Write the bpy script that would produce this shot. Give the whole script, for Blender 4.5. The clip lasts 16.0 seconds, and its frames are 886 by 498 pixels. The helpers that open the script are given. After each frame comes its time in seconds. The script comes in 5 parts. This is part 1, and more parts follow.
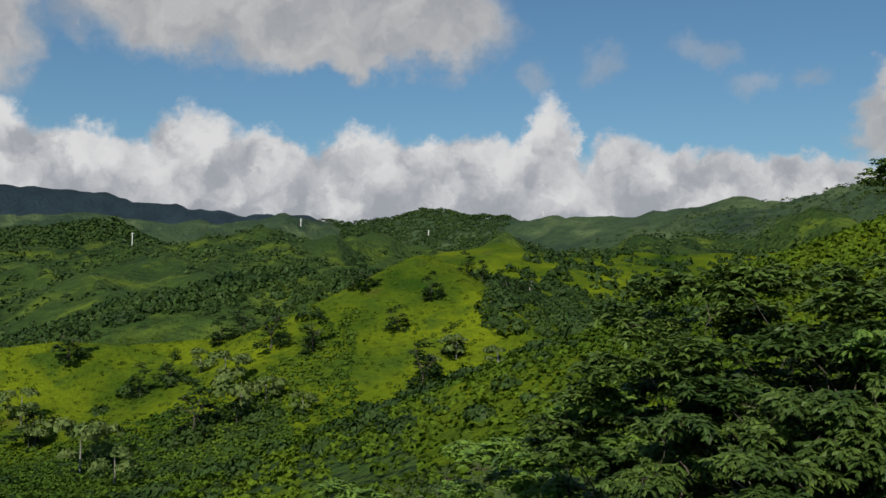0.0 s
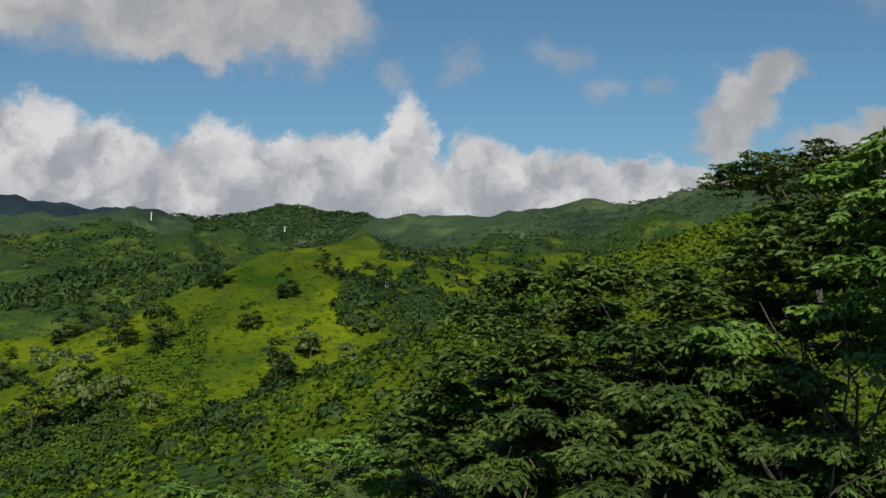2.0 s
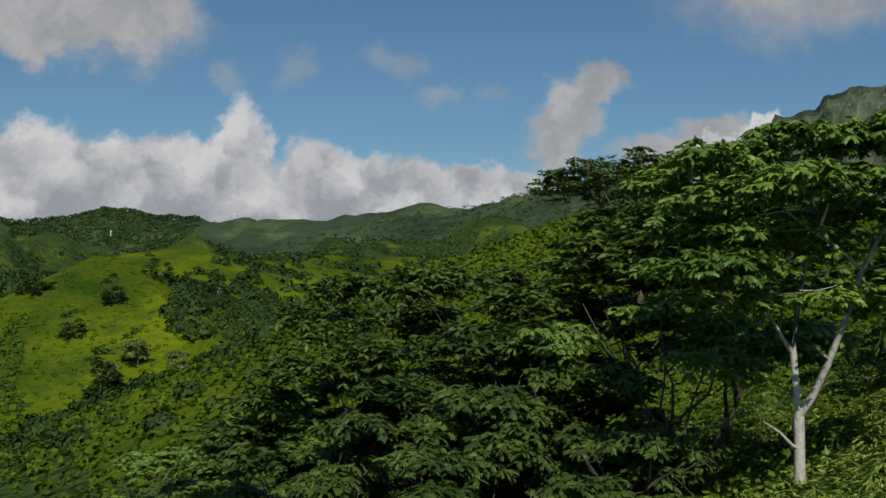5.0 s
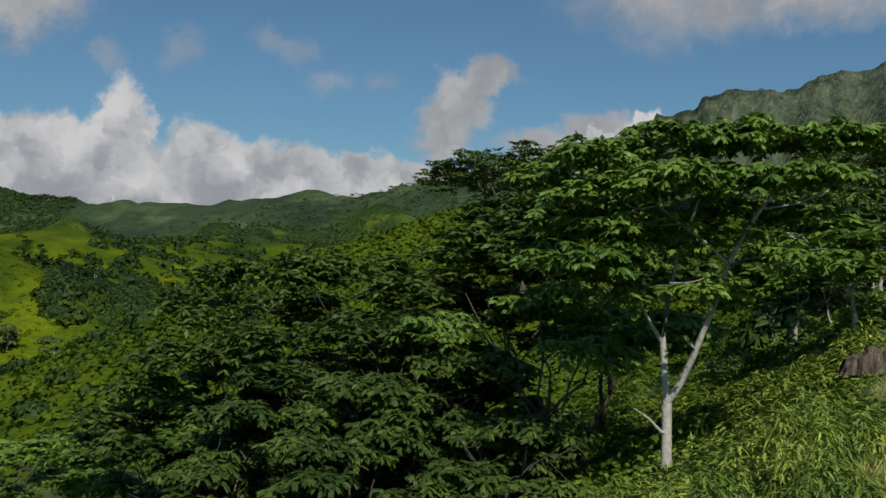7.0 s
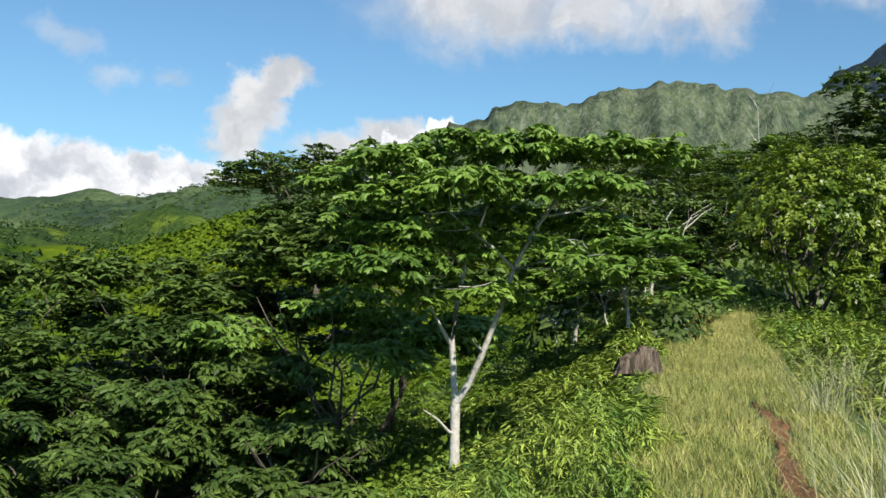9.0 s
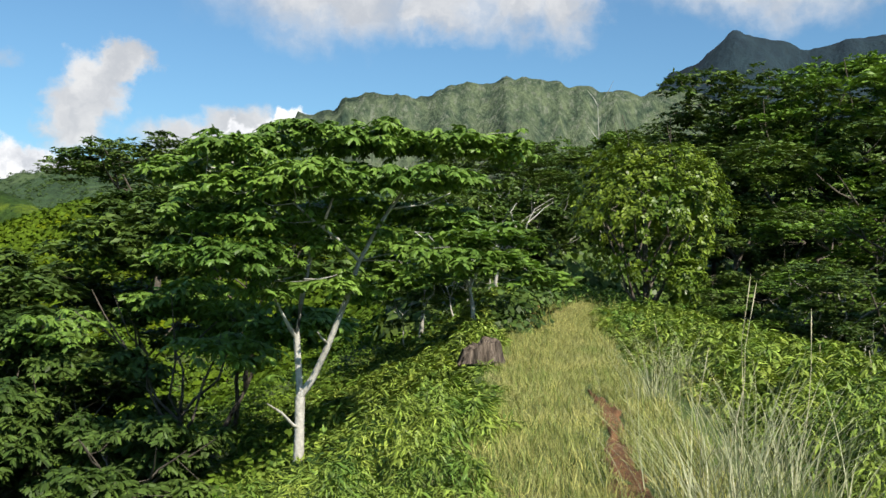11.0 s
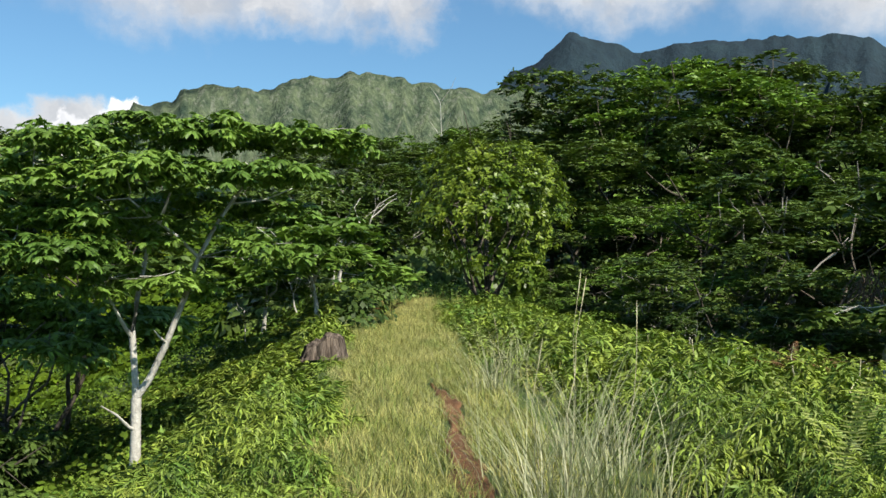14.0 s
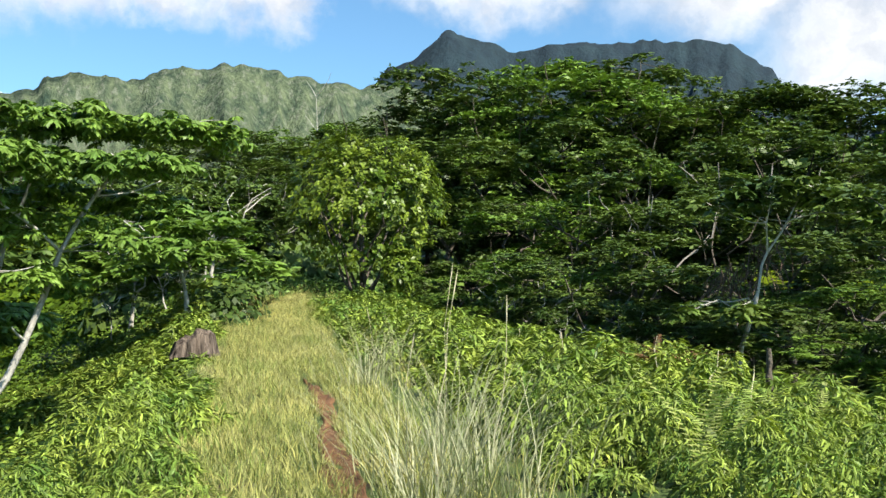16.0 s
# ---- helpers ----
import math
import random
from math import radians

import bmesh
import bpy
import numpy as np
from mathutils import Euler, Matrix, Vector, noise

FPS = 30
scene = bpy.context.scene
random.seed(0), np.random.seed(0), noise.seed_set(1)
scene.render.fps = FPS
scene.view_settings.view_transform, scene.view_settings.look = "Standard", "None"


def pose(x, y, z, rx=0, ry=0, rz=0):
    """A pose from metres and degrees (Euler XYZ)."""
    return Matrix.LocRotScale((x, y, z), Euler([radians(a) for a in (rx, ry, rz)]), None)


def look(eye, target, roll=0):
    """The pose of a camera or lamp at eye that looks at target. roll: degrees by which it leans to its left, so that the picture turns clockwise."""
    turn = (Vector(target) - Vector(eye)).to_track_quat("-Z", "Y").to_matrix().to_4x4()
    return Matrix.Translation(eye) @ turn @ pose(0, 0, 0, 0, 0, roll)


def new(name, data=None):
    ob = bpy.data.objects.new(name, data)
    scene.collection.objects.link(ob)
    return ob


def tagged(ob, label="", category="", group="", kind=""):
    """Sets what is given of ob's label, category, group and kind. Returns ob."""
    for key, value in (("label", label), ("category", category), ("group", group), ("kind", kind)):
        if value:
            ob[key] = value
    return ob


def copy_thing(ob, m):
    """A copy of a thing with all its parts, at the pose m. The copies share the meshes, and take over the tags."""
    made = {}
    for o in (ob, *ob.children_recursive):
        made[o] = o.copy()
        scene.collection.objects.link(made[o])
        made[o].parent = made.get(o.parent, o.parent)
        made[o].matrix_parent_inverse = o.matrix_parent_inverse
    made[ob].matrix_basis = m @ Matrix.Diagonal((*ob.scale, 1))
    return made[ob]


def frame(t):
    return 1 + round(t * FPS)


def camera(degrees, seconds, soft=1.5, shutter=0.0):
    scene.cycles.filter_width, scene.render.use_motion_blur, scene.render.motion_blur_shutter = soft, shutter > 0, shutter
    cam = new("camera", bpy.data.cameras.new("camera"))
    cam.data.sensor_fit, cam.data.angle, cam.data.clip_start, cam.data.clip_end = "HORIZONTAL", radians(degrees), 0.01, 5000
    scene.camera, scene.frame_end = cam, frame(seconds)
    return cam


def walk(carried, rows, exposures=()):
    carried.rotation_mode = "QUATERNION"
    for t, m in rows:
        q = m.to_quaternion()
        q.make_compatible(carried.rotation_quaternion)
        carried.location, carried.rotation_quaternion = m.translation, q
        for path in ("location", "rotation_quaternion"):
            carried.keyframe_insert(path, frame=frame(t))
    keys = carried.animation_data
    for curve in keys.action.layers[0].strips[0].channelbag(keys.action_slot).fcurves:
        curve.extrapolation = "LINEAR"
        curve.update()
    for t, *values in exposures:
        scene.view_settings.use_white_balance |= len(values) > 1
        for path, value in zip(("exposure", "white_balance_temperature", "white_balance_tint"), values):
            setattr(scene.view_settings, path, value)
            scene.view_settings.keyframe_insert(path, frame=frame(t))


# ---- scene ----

# ------------------------------------------------------------------ camera
cam = camera(48.83, 16.0)
EYE = 1.8
ROWS = [
    (0.0, 0.000, 0.000, 0.000, 0.00, 2.14, -0.51),
    (0.5, 0.040, -0.012, -0.052, -2.01, 2.10, -0.59),
    (1.0, 0.063, 0.069, -0.028, -4.34, 2.07, -0.70),
    (1.5, 0.121, 0.138, -0.016, -6.31, 2.14, -0.77),
    (2.0, 0.163, 0.194, -0.029, -8.39, 2.10, -0.90),
    (2.5, 0.192, 0.248, -0.022, -10.68, 2.13, -0.98),
    (3.0, 0.236, 0.332, -0.029, -12.16, 2.21, -0.92),
    (3.5, 0.253, 0.321, -0.029, -13.60, 2.28, -0.88),
    (4.0, 0.277, 0.313, -0.006, -14.85, 2.39, -0.82),
    (6.5, 0.344, 0.193, -0.051, -22.74, 2.09, -0.70),
    (7.0, 0.313, 0.143, -0.046, -24.63, 1.90, -1.31),
    (7.5, 0.299, 0.141, -0.053, -29.13, 2.14, -1.02),
    (8.0, 0.327, 0.169, -0.052, -32.15, 2.40, -1.01),
    (8.5, 0.350, 0.165, -0.047, -34.35, 2.44, -1.30),
    (9.0, 0.334, 0.132, -0.052, -36.69, 2.42, -1.38),
    (9.5, 0.349, 0.123, -0.054, -38.82, 2.38, -1.55),
    (10.0, 0.360, 0.109, -0.038, -41.19, 2.24, -1.26),
    (12.5, 0.347, 0.020, -0.041, -50.54, 2.19, -1.17),
    (13.0, 0.337, 0.017, -0.047, -51.86, 2.12, -0.65),
    (13.5, 0.341, 0.008, -0.044, -53.13, 2.09, -0.58),
    (14.0, 0.328, -0.003, -0.039, -54.62, 2.01, -0.68),
    (14.5, 0.344, -0.006, -0.049, -56.33, 2.02, -0.76),
    (15.0, 0.335, -0.016, -0.042, -58.09, 1.97, -0.68),
    (15.5, 0.346, -0.024, -0.051, -59.95, 1.92, -0.80),
    (16.0, 0.344, -0.032, -0.053, -61.87, 1.86, -0.67),
]
EXPOSURES = [(0.0, -0.10), (3.0, -0.16), (4.0, -0.24), (6.9, -0.36), (7.5, 0.14), (8.0, 0.52), (9.0, 0.72), (10.2, 0.72), (12.3, 0.64), (14.0, 0.74), (15.0, 1.04), (16.0, 1.20)]
walk(cam, [(t, pose(x, y, EYE + z, 90 + pitch, roll, yaw)) for t, x, y, z, yaw, pitch, roll in ROWS], EXPOSURES)

# ------------------------------------------------------------------ sky and sun
SUN_AZ, SUN_EL = 166.0, 42.0          # degrees, counted to the left of +y


def heading(az, el=0.0):
    """Unit vector at az degrees left of +y and el degrees up."""
    a, e = radians(az), radians(el)
    return Vector((-math.sin(a) * math.cos(e), math.cos(a) * math.cos(e), math.sin(e)))


def view_az(az):
    """Remaps an azimuth read under an earlier camera fit so that it fits the final camera's view (degrees)."""
    return float(-np.interp(-az, [-25, 0, 16.5, 24, 37, 47.5, 50.5, 52, 58, 63.4, 80, 90], [-25.4, 0, 16.8, 24.4, 37.5, 48.2, 49.3, 50.4, 56.4, 61.9, 78.8, 88.9])) if -25 < -az < 90 else az - (0.4 if az < 0 else -0.4) * (1 if az > 0 else -2.75)


def place(az, el, r):
    """The point seen from the camera at az, el (degrees, remapped to fit its view), r metres out along the ground."""
    up = el * 1.016 + float(np.interp(-az, [0, 37, 63], [0.09, 0.14, -0.10]))
    a = radians(view_az(az))
    ex, ey, ez = [float(np.interp(-az, [0, 15, 25], q)) for q in ((0, 0.28, 0.34), (0, 0.25, 0.12), (0, -0.02, -0.05))]
    return Vector((ex - math.sin(a) * r, ey + math.cos(a) * r, EYE + ez + r * math.tan(radians(up))))


sun_data = bpy.data.lights.new("sun", "SUN")
sun_data.energy, sun_data.angle, sun_data.color = 5.0, radians(0.6), (1.0, 0.94, 0.82)
sun = new("sun", sun_data)
sun.matrix_world = look(heading(SUN_AZ, SUN_EL) * 100, (0, 0, 0))

# cumulus heaps: azimuth, elevation, half width, half height (degrees)
CLOUDS = [
    (25.5, 6.0, 5.0, 3.8), (20.0, 5.4, 5.5, 3.4), (13.9, 5.5, 3.6, 4.5), (10.6, 5.6, 3.4, 3.6), (4.4, 5.4, 3.4, 4.1), (0.6, 5.4, 3.0, 3.6),
    (-1.8, 5.6, 3.0, 3.7), (-6.0, 6.4, 2.2, 4.8), (-4.6, 5.6, 4.0, 3.2), (-10.5, 5.2, 3.6, 3.6), (-14.6, 5.0, 4.6, 3.3), (-20.0, 4.8, 6.0, 2.7), (4.0, 4.0, 27.0, 3.6),
    (-36.0, 8.6, 2.0, 1.4), (-33.4, 7.9, 2.6, 1.0),
]
SHEETS = [
    (-24.4, 8.6, 2.3, 3.0), (-25.2, 10.4, 2.0, 2.4), (-26.5, 11.9, 2.0, 1.6), (-32.0, 7.9, 5.6, 2.0), 
    (15.0, 15.6, 8.0, 3.6), (9.0, 16.6, 7.0, 4.4), (1.5, 15.4, 6.4, 3.4), (6.5, 14.2, 8.0, 2.2), (26.0, 13.8, 4.6, 4.4),
]
VEILS = [(-38.0, 17.0, 8.5, 3.8), (-44.0, 15.8, 4.0, 2.2), (-50.8, 17.0, 4.6, 3.2), (-54.0, 16.2, 2.6, 2.6), (-66.0, 18.2, 11.0, 3.4), (-80.0, 17.0, 9.0, 4.2), (-87.0, 13.0, 8.0, 5.5), (-96.0, 15.0, 8.0, 8.0)]
WISPS = [(-9.2, 13.0, 2.0, 1.2), (-14.6, 13.6, 2.4, 1.3), (-17.2, 11.8, 2.2, 1.0), (-20.5, 12.0, 1.4, 0.8), (-5.0, 12.2, 1.4, 1.2)]


def sky():
    world = bpy.data.worlds.new("world")
    scene.world = world
    world.use_nodes = True
    nt = world.node_tree
    nt.nodes.clear()
    N, L = nt.nodes.new, nt.links.new

    def put(sock, v):
        if isinstance(v, bpy.types.NodeSocket):
            L(v, sock)
        else:
            sock.default_value = v

    def mth(op, a, b=None, c=None, clamp=False):
        n = N("ShaderNodeMath")
        n.operation, n.use_clamp = op, clamp
        for i, v in enumerate((a, b, c)):
            if v is not None:
                put(n.inputs[i], v)
        return n.outputs[0]

    def vec(op, a, b=None, out=0):
        n = N("ShaderNodeVectorMath")
        n.operation = op
        put(n.inputs[0], a)
        if b is not None:
            put(n.inputs[1], b)
        return n.outputs[out]

    def tex(v, scale, detail, rough=0.55):
        n = N("ShaderNodeTexNoise")
        L(v, n.inputs["Vector"])
        n.inputs["Scale"].default_value, n.inputs["Detail"].default_value, n.inputs["Roughness"].default_value = scale, detail, rough
        return n

    def step(x, lo, hi):
        n = N("ShaderNodeMapRange")
        n.interpolation_type = "SMOOTHSTEP"
        L(x, n.inputs["Value"])
        n.inputs["From Min"].default_value, n.inputs["From Max"].default_value = lo, hi
        return n.outputs["Result"]

    air = N("ShaderNodeTexSky")
    air.sky_type, air.sun_disc = "NISHITA", False
    air.sun_elevation, air.sun_rotation = radians(SUN_EL), radians(-SUN_AZ)
    air.air_density, air.dust_density, air.ozone_density = 1.0, 0.8, 1.4
    way = N("ShaderNodeTexCoord").outputs["Generated"]
    sep = N("ShaderNodeSeparateXYZ")
    L(way, sep.inputs[0])
    az = mth("MULTIPLY", mth("ARCTAN2", mth("MULTIPLY", sep.outputs[0], -1.0), sep.outputs[1]), 57.2958)
    el = mth("MULTIPLY", mth("ARCSINE", sep.outputs[2]), 57.2958)
    com = N("ShaderNodeCombineXYZ")
    L(az, com.inputs[0])
    L(el, com.inputs[1])
    flat = com.outputs[0]

    def warped(scale, amount, detail, rough):
        n = tex(flat, scale, detail, rough)
        off = vec("SUBTRACT", n.outputs["Color"], (0.5, 0.5, 0.5))
        return vec("ADD", flat, vec("MULTIPLY", off, (amount, amount, 0.0)))

    def heaps(v, rows):
        best = None
        for a, e, w, h in rows:
            d = vec("MULTIPLY", vec("SUBTRACT", v, (view_az(a), e, 0.0)), (1.0 / w, 1.0 / h, 0.0))
            q = mth("SUBTRACT", 1.0, vec("LENGTH", d, out=1))
            best = q if best is None else mth("SMOOTH_MAX", best, q, 0.12)
        return best

    v1 = warped(0.34, 3.8, 10.0, 0.66)
    heap = heaps(v1, CLOUDS)
    v2 = warped(0.26, 5.5, 8.0, 0.62)
    sheet = heaps(v2, SHEETS)
    veil = mth("MULTIPLY", step(heaps(v2, VEILS), -0.12, 0.75), 0.90)
    wisp = mth("MULTIPLY", step(heaps(v2, WISPS), 0.0, 0.9), 0.38)
    a1 = step(heap, -0.05, 0.20)
    a2 = mth("MAXIMUM", mth("MULTIPLY", step(sheet, -0.06, 0.46), 0.95), mth("MAXIMUM", veil, wisp))
    # light and shade within the heaps
    puff = tex(v1, 0.34, 4.0, 0.5).outputs["Fac"]
    lit = step(mth("ADD", puff, mth("MULTIPLY", mth("SUBTRACT", el, 7.0), 0.030)), 0.30, 0.66)
    ramp1 = N("ShaderNodeMix")
    ramp1.data_type = "RGBA"
    L(lit, ramp1.inputs[0])
    ramp1.inputs[6].default_value, ramp1.inputs[7].default_value = (0.36, 0.38, 0.42, 1), (0.74, 0.74, 0.745, 1)
    soft = step(tex(v2, 0.35, 4.0).outputs["Fac"], 0.3, 0.75)
    ramp2 = N("ShaderNodeMix")
    ramp2.data_type = "RGBA"
    L(soft, ramp2.inputs[0])
    ramp2.inputs[6].default_value, ramp2.inputs[7].default_value = (0.37, 0.38, 0.40, 1), (0.56, 0.555, 0.55, 1)
    blue = N("ShaderNodeMix")
    blue.data_type, blue.blend_type = "RGBA", "MULTIPLY"
    blue.inputs[0].default_value = 1.0
    L(air.outputs[0], blue.inputs[6])
    blue.inputs[7].default_value = (0.052, 0.074, 0.084, 1)
    m1 = N("ShaderNodeMix")
    m1.data_type = "RGBA"
    L(a2, m1.inputs[0])
    L(blue.outputs[2], m1.inputs[6])
    L(ramp2.outputs[2], m1.inputs[7])
    m2 = N("ShaderNodeMix")
    m2.data_type = "RGBA"
    L(a1, m2.inputs[0])
    L(m1.outputs[2], m2.inputs[6])
    L(ramp1.outputs[2], m2.inputs[7])
    bg = N("ShaderNodeBackground")
    L(m2.outputs[2], bg.inputs["Color"])
    bg.inputs["Strength"].default_value = 1.0
    out = N("ShaderNodeOutputWorld")
    L(bg.outputs[0], out.inputs[0])


sky()


# ------------------------------------------------------------------ materials
def rgb(c):
    return (c[0], c[1], c[2], 1.0)


def material(name, low, high, rough=0.6, scale=1.0, fine=8.0, bump=0.3, island=0.0, through_light=0.0, third=None, spots=None, metal=0.0, spec=0.3, stretch=None):
    """Two-scale mottled surface. island: share of the colour that goes with each leaf; spots: (colour, scale, from, to)."""
    m = bpy.data.materials.new(name)
    m.use_nodes = True
    nt = m.node_tree
    N, L = nt.nodes.new, nt.links.new
    b = nt.nodes["Principled BSDF"]
    b.inputs["Roughness"].default_value, b.inputs["Metallic"].default_value = rough, metal
    b.inputs["Specular IOR Level"].default_value = spec
    at = N("ShaderNodeTexCoord").outputs["Object"]
    if stretch:
        wide = N("ShaderNodeMapping")
        wide.inputs["Scale"].default_value = stretch
        L(at, wide.inputs["Vector"])
        at = wide.outputs["Vector"]

    def tex(s, d):
        n = N("ShaderNodeTexNoise")
        L(at, n.inputs["Vector"])
        n.inputs["Scale"].default_value, n.inputs["Detail"].default_value, n.inputs["Roughness"].default_value = s, d, 0.6
        return n.outputs["Fac"]

    def mapped(sock, lo, hi):
        n = N("ShaderNodeMapRange")
        L(sock, n.inputs["Value"])
        n.inputs["From Min"].default_value, n.inputs["From Max"].default_value = lo, hi
        return n.outputs["Result"]

    def mix(f, a, c, mode="MIX"):
        n = N("ShaderNodeMix")
        n.data_type, n.blend_type = "RGBA", mode
        for s, v in ((n.inputs[0], f), (n.inputs[6], a), (n.inputs[7], c)):
            if isinstance(v, bpy.types.NodeSocket):
                L(v, s)
            else:
                s.default_value = v
        return n.outputs[2]

    big, small = tex(scale, 5.0), tex(fine, 4.0)
    col = mix(mapped(big, 0.32, 0.68), rgb(low), rgb(high))
    if third:
        col = mix(mapped(tex(scale * 2.3, 6.0), 0.52, 0.66), col, rgb(third))
    if spots:
        col = mix(mapped(tex(spots[1], 5.0), spots[2], spots[3]), col, rgb(spots[0]))
    if island > 0:
        geo = N("ShaderNodeNewGeometry").outputs["Random Per Island"]
        n = N("ShaderNodeMapRange")
        L(geo, n.inputs["Value"])
        n.inputs["To Min"].default_value, n.inputs["To Max"].default_value = 1.0 - island, 1.0 + island
        com = N("ShaderNodeCombineColor")
        L(n.outputs[0], com.inputs[0])
        L(n.outputs[0], com.inputs[1])
        L(n.outputs[0], com.inputs[2])
        col = mix(1.0, col, com.outputs[0], "MULTIPLY")
    g = N("ShaderNodeMapRange")
    L(small, g.inputs["Value"])
    g.inputs["From Min"].default_value, g.inputs["From Max"].default_value = 0.25, 0.75
    g.inputs["To Min"].default_value, g.inputs["To Max"].default_value = 0.72, 1.25
    gg = N("ShaderNodeCombineColor")
    for i in range(3):
        L(g.outputs[0], gg.inputs[i])
    col = mix(1.0, col, gg.outputs[0], "MULTIPLY")
    L(col, b.inputs["Base Color"])
    if bump > 0:
        bp = N("ShaderNodeBump")
        bp.inputs["Strength"].default_value, bp.inputs["Distance"].default_value = bump, 1.0 / fine
        L(small, bp.inputs["Height"])
        L(bp.outputs[0], b.inputs["Normal"])
    if through_light > 0:
        tr = N("ShaderNodeBsdfTranslucent")
        L(mix(1.0, col, (1.15, 1.25, 0.55, 1.0), "MULTIPLY"), tr.inputs["Color"])
        ms = N("ShaderNodeMixShader")
        ms.inputs[0].default_value = through_light
        L(b.outputs[0], ms.inputs[1])
        L(tr.outputs[0], ms.inputs[2])
        L(ms.outputs[0], nt.nodes["Material Output"].inputs["Surface"])
    return m


M_GRASS_LAND = material("hill_grass", (0.024, 0.054, 0.005), (0.134, 0.172, 0.006), 0.95, 0.045, 1.2, 0.7, third=(0.040, 0.074, 0.008), spots=((0.080, 0.062, 0.020), 0.05, 0.64, 0.74), spec=0.04)
M_BANK = material("bank_soil", (0.035, 0.06, 0.014), (0.07, 0.10, 0.02), 0.9, 0.6, 9.0, 0.6, third=(0.05, 0.035, 0.02))
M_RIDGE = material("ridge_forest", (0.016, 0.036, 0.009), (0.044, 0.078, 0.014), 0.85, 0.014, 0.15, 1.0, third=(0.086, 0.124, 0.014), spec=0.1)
# bluish and darkened: haze and cloud shade put into the far ridge's colour
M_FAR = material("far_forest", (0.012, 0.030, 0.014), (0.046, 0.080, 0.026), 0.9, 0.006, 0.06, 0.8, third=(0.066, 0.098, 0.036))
# upright tone streaks paint the ribs' shading; greyed to include some haze
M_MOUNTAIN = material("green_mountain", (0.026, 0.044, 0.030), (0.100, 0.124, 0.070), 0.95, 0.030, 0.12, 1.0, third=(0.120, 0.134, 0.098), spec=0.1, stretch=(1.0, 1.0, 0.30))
# near-black blue: cloud shadow and haze are put into this mountain colour
M_SHADE_TINTED = material("shade_tinted_mountain", (0.005, 0.015, 0.024), (0.012, 0.028, 0.036), 0.9, 0.012, 0.06, 0.5, stretch=(1.0, 1.0, 0.25))
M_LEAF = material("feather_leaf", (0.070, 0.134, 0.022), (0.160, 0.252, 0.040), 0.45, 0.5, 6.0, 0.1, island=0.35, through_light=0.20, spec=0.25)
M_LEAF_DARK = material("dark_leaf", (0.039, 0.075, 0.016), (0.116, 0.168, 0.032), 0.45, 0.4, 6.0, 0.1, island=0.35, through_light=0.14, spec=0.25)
# darkened copy of the feathery leaf, with the slope's shade in its colour
M_LEAF_SHADED = material("shade_tinted_leaf", (0.024, 0.050, 0.011), (0.088, 0.134, 0.024), 0.5, 0.25, 6.0, 0.1, island=0.45, through_light=0.12, spec=0.18)
M_LEAF_LIME = material("broad_leaf", (0.060, 0.112, 0.010), (0.180, 0.235, 0.026), 0.4, 0.7, 6.0, 0.1, island=0.40, through_light=0.2, spec=0.3)
M_FERN = material("fern", (0.064, 0.134, 0.022), (0.260, 0.315, 0.050), 0.5, 1.6, 6.0, 0.1, island=0.50, through_light=0.14, spec=0.25)
# lighter copy for vines and undergrowth; sunlight is put into its colour
M_VINE_LIT = material("sun_tinted_vine", (0.044, 0.092, 0.011), (0.118, 0.178, 0.019), 0.6, 0.3, 5.0, 0.1, island=0.40, through_light=0.12, spec=0.12)
M_HILL_FERN = material("hill_fern", (0.030, 0.064, 0.005), (0.082, 0.124, 0.007), 0.7, 0.05, 3.0, 0.1, island=0.35, through_light=0.10, spec=0.08)
# paler and greyer than the bushes, to put distance haze into the leaves
M_WOODS = material("woods_leaf", (0.022, 0.044, 0.014), (0.052, 0.084, 0.024), 0.8, 0.02, 1.0, 0.1, island=0.35, through_light=0.05, spec=0.08)
M_SCRUB = material("hill_scrub", (0.028, 0.062, 0.006), (0.066, 0.110, 0.010), 0.7, 0.05, 3.0, 0.1, island=0.3, through_light=0.1, spec=0.1)
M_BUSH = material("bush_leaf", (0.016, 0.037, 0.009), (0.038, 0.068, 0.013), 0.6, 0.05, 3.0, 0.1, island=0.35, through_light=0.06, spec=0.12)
M_SILVER = material("silver_leaf", (0.064, 0.104, 0.026), (0.135, 0.172, 0.052), 0.7, 0.1, 3.0, 0.1, island=0.35, through_light=0.15, spec=0.10)
M_GRASS_DRY = material("dry_grass", (0.190, 0.225, 0.050), (0.500, 0.435, 0.150), 0.7, 0.6, 5.0, 0.1, island=0.50, through_light=0.25)
M_GRASS_MAT = material("mat_grass", (0.120, 0.170, 0.042), (0.430, 0.395, 0.165), 0.7, 0.9, 4.0, 0.1, island=0.60, through_light=0.22)
M_GRASS_GREEN = material("green_grass", (0.110, 0.185, 0.030), (0.200, 0.260, 0.055), 0.6, 0.6, 5.0, 0.1, island=0.35, through_light=0.25)
M_GRASS_TALL = material("pale_grass", (0.115, 0.150, 0.052), (0.470, 0.450, 0.290), 0.5, 2.2, 5.0, 0.1, island=0.5, through_light=0.2)
M_STRAW = material("straw", (0.42, 0.38, 0.24), (0.58, 0.52, 0.36), 0.7, 2.0, 12.0, 0.1, island=0.2)
M_DIRT = material("red_dirt", (0.105, 0.050, 0.021), (0.200, 0.100, 0.046), 0.95, 1.6, 14.0, 0.8, third=(0.085, 0.036, 0.018))
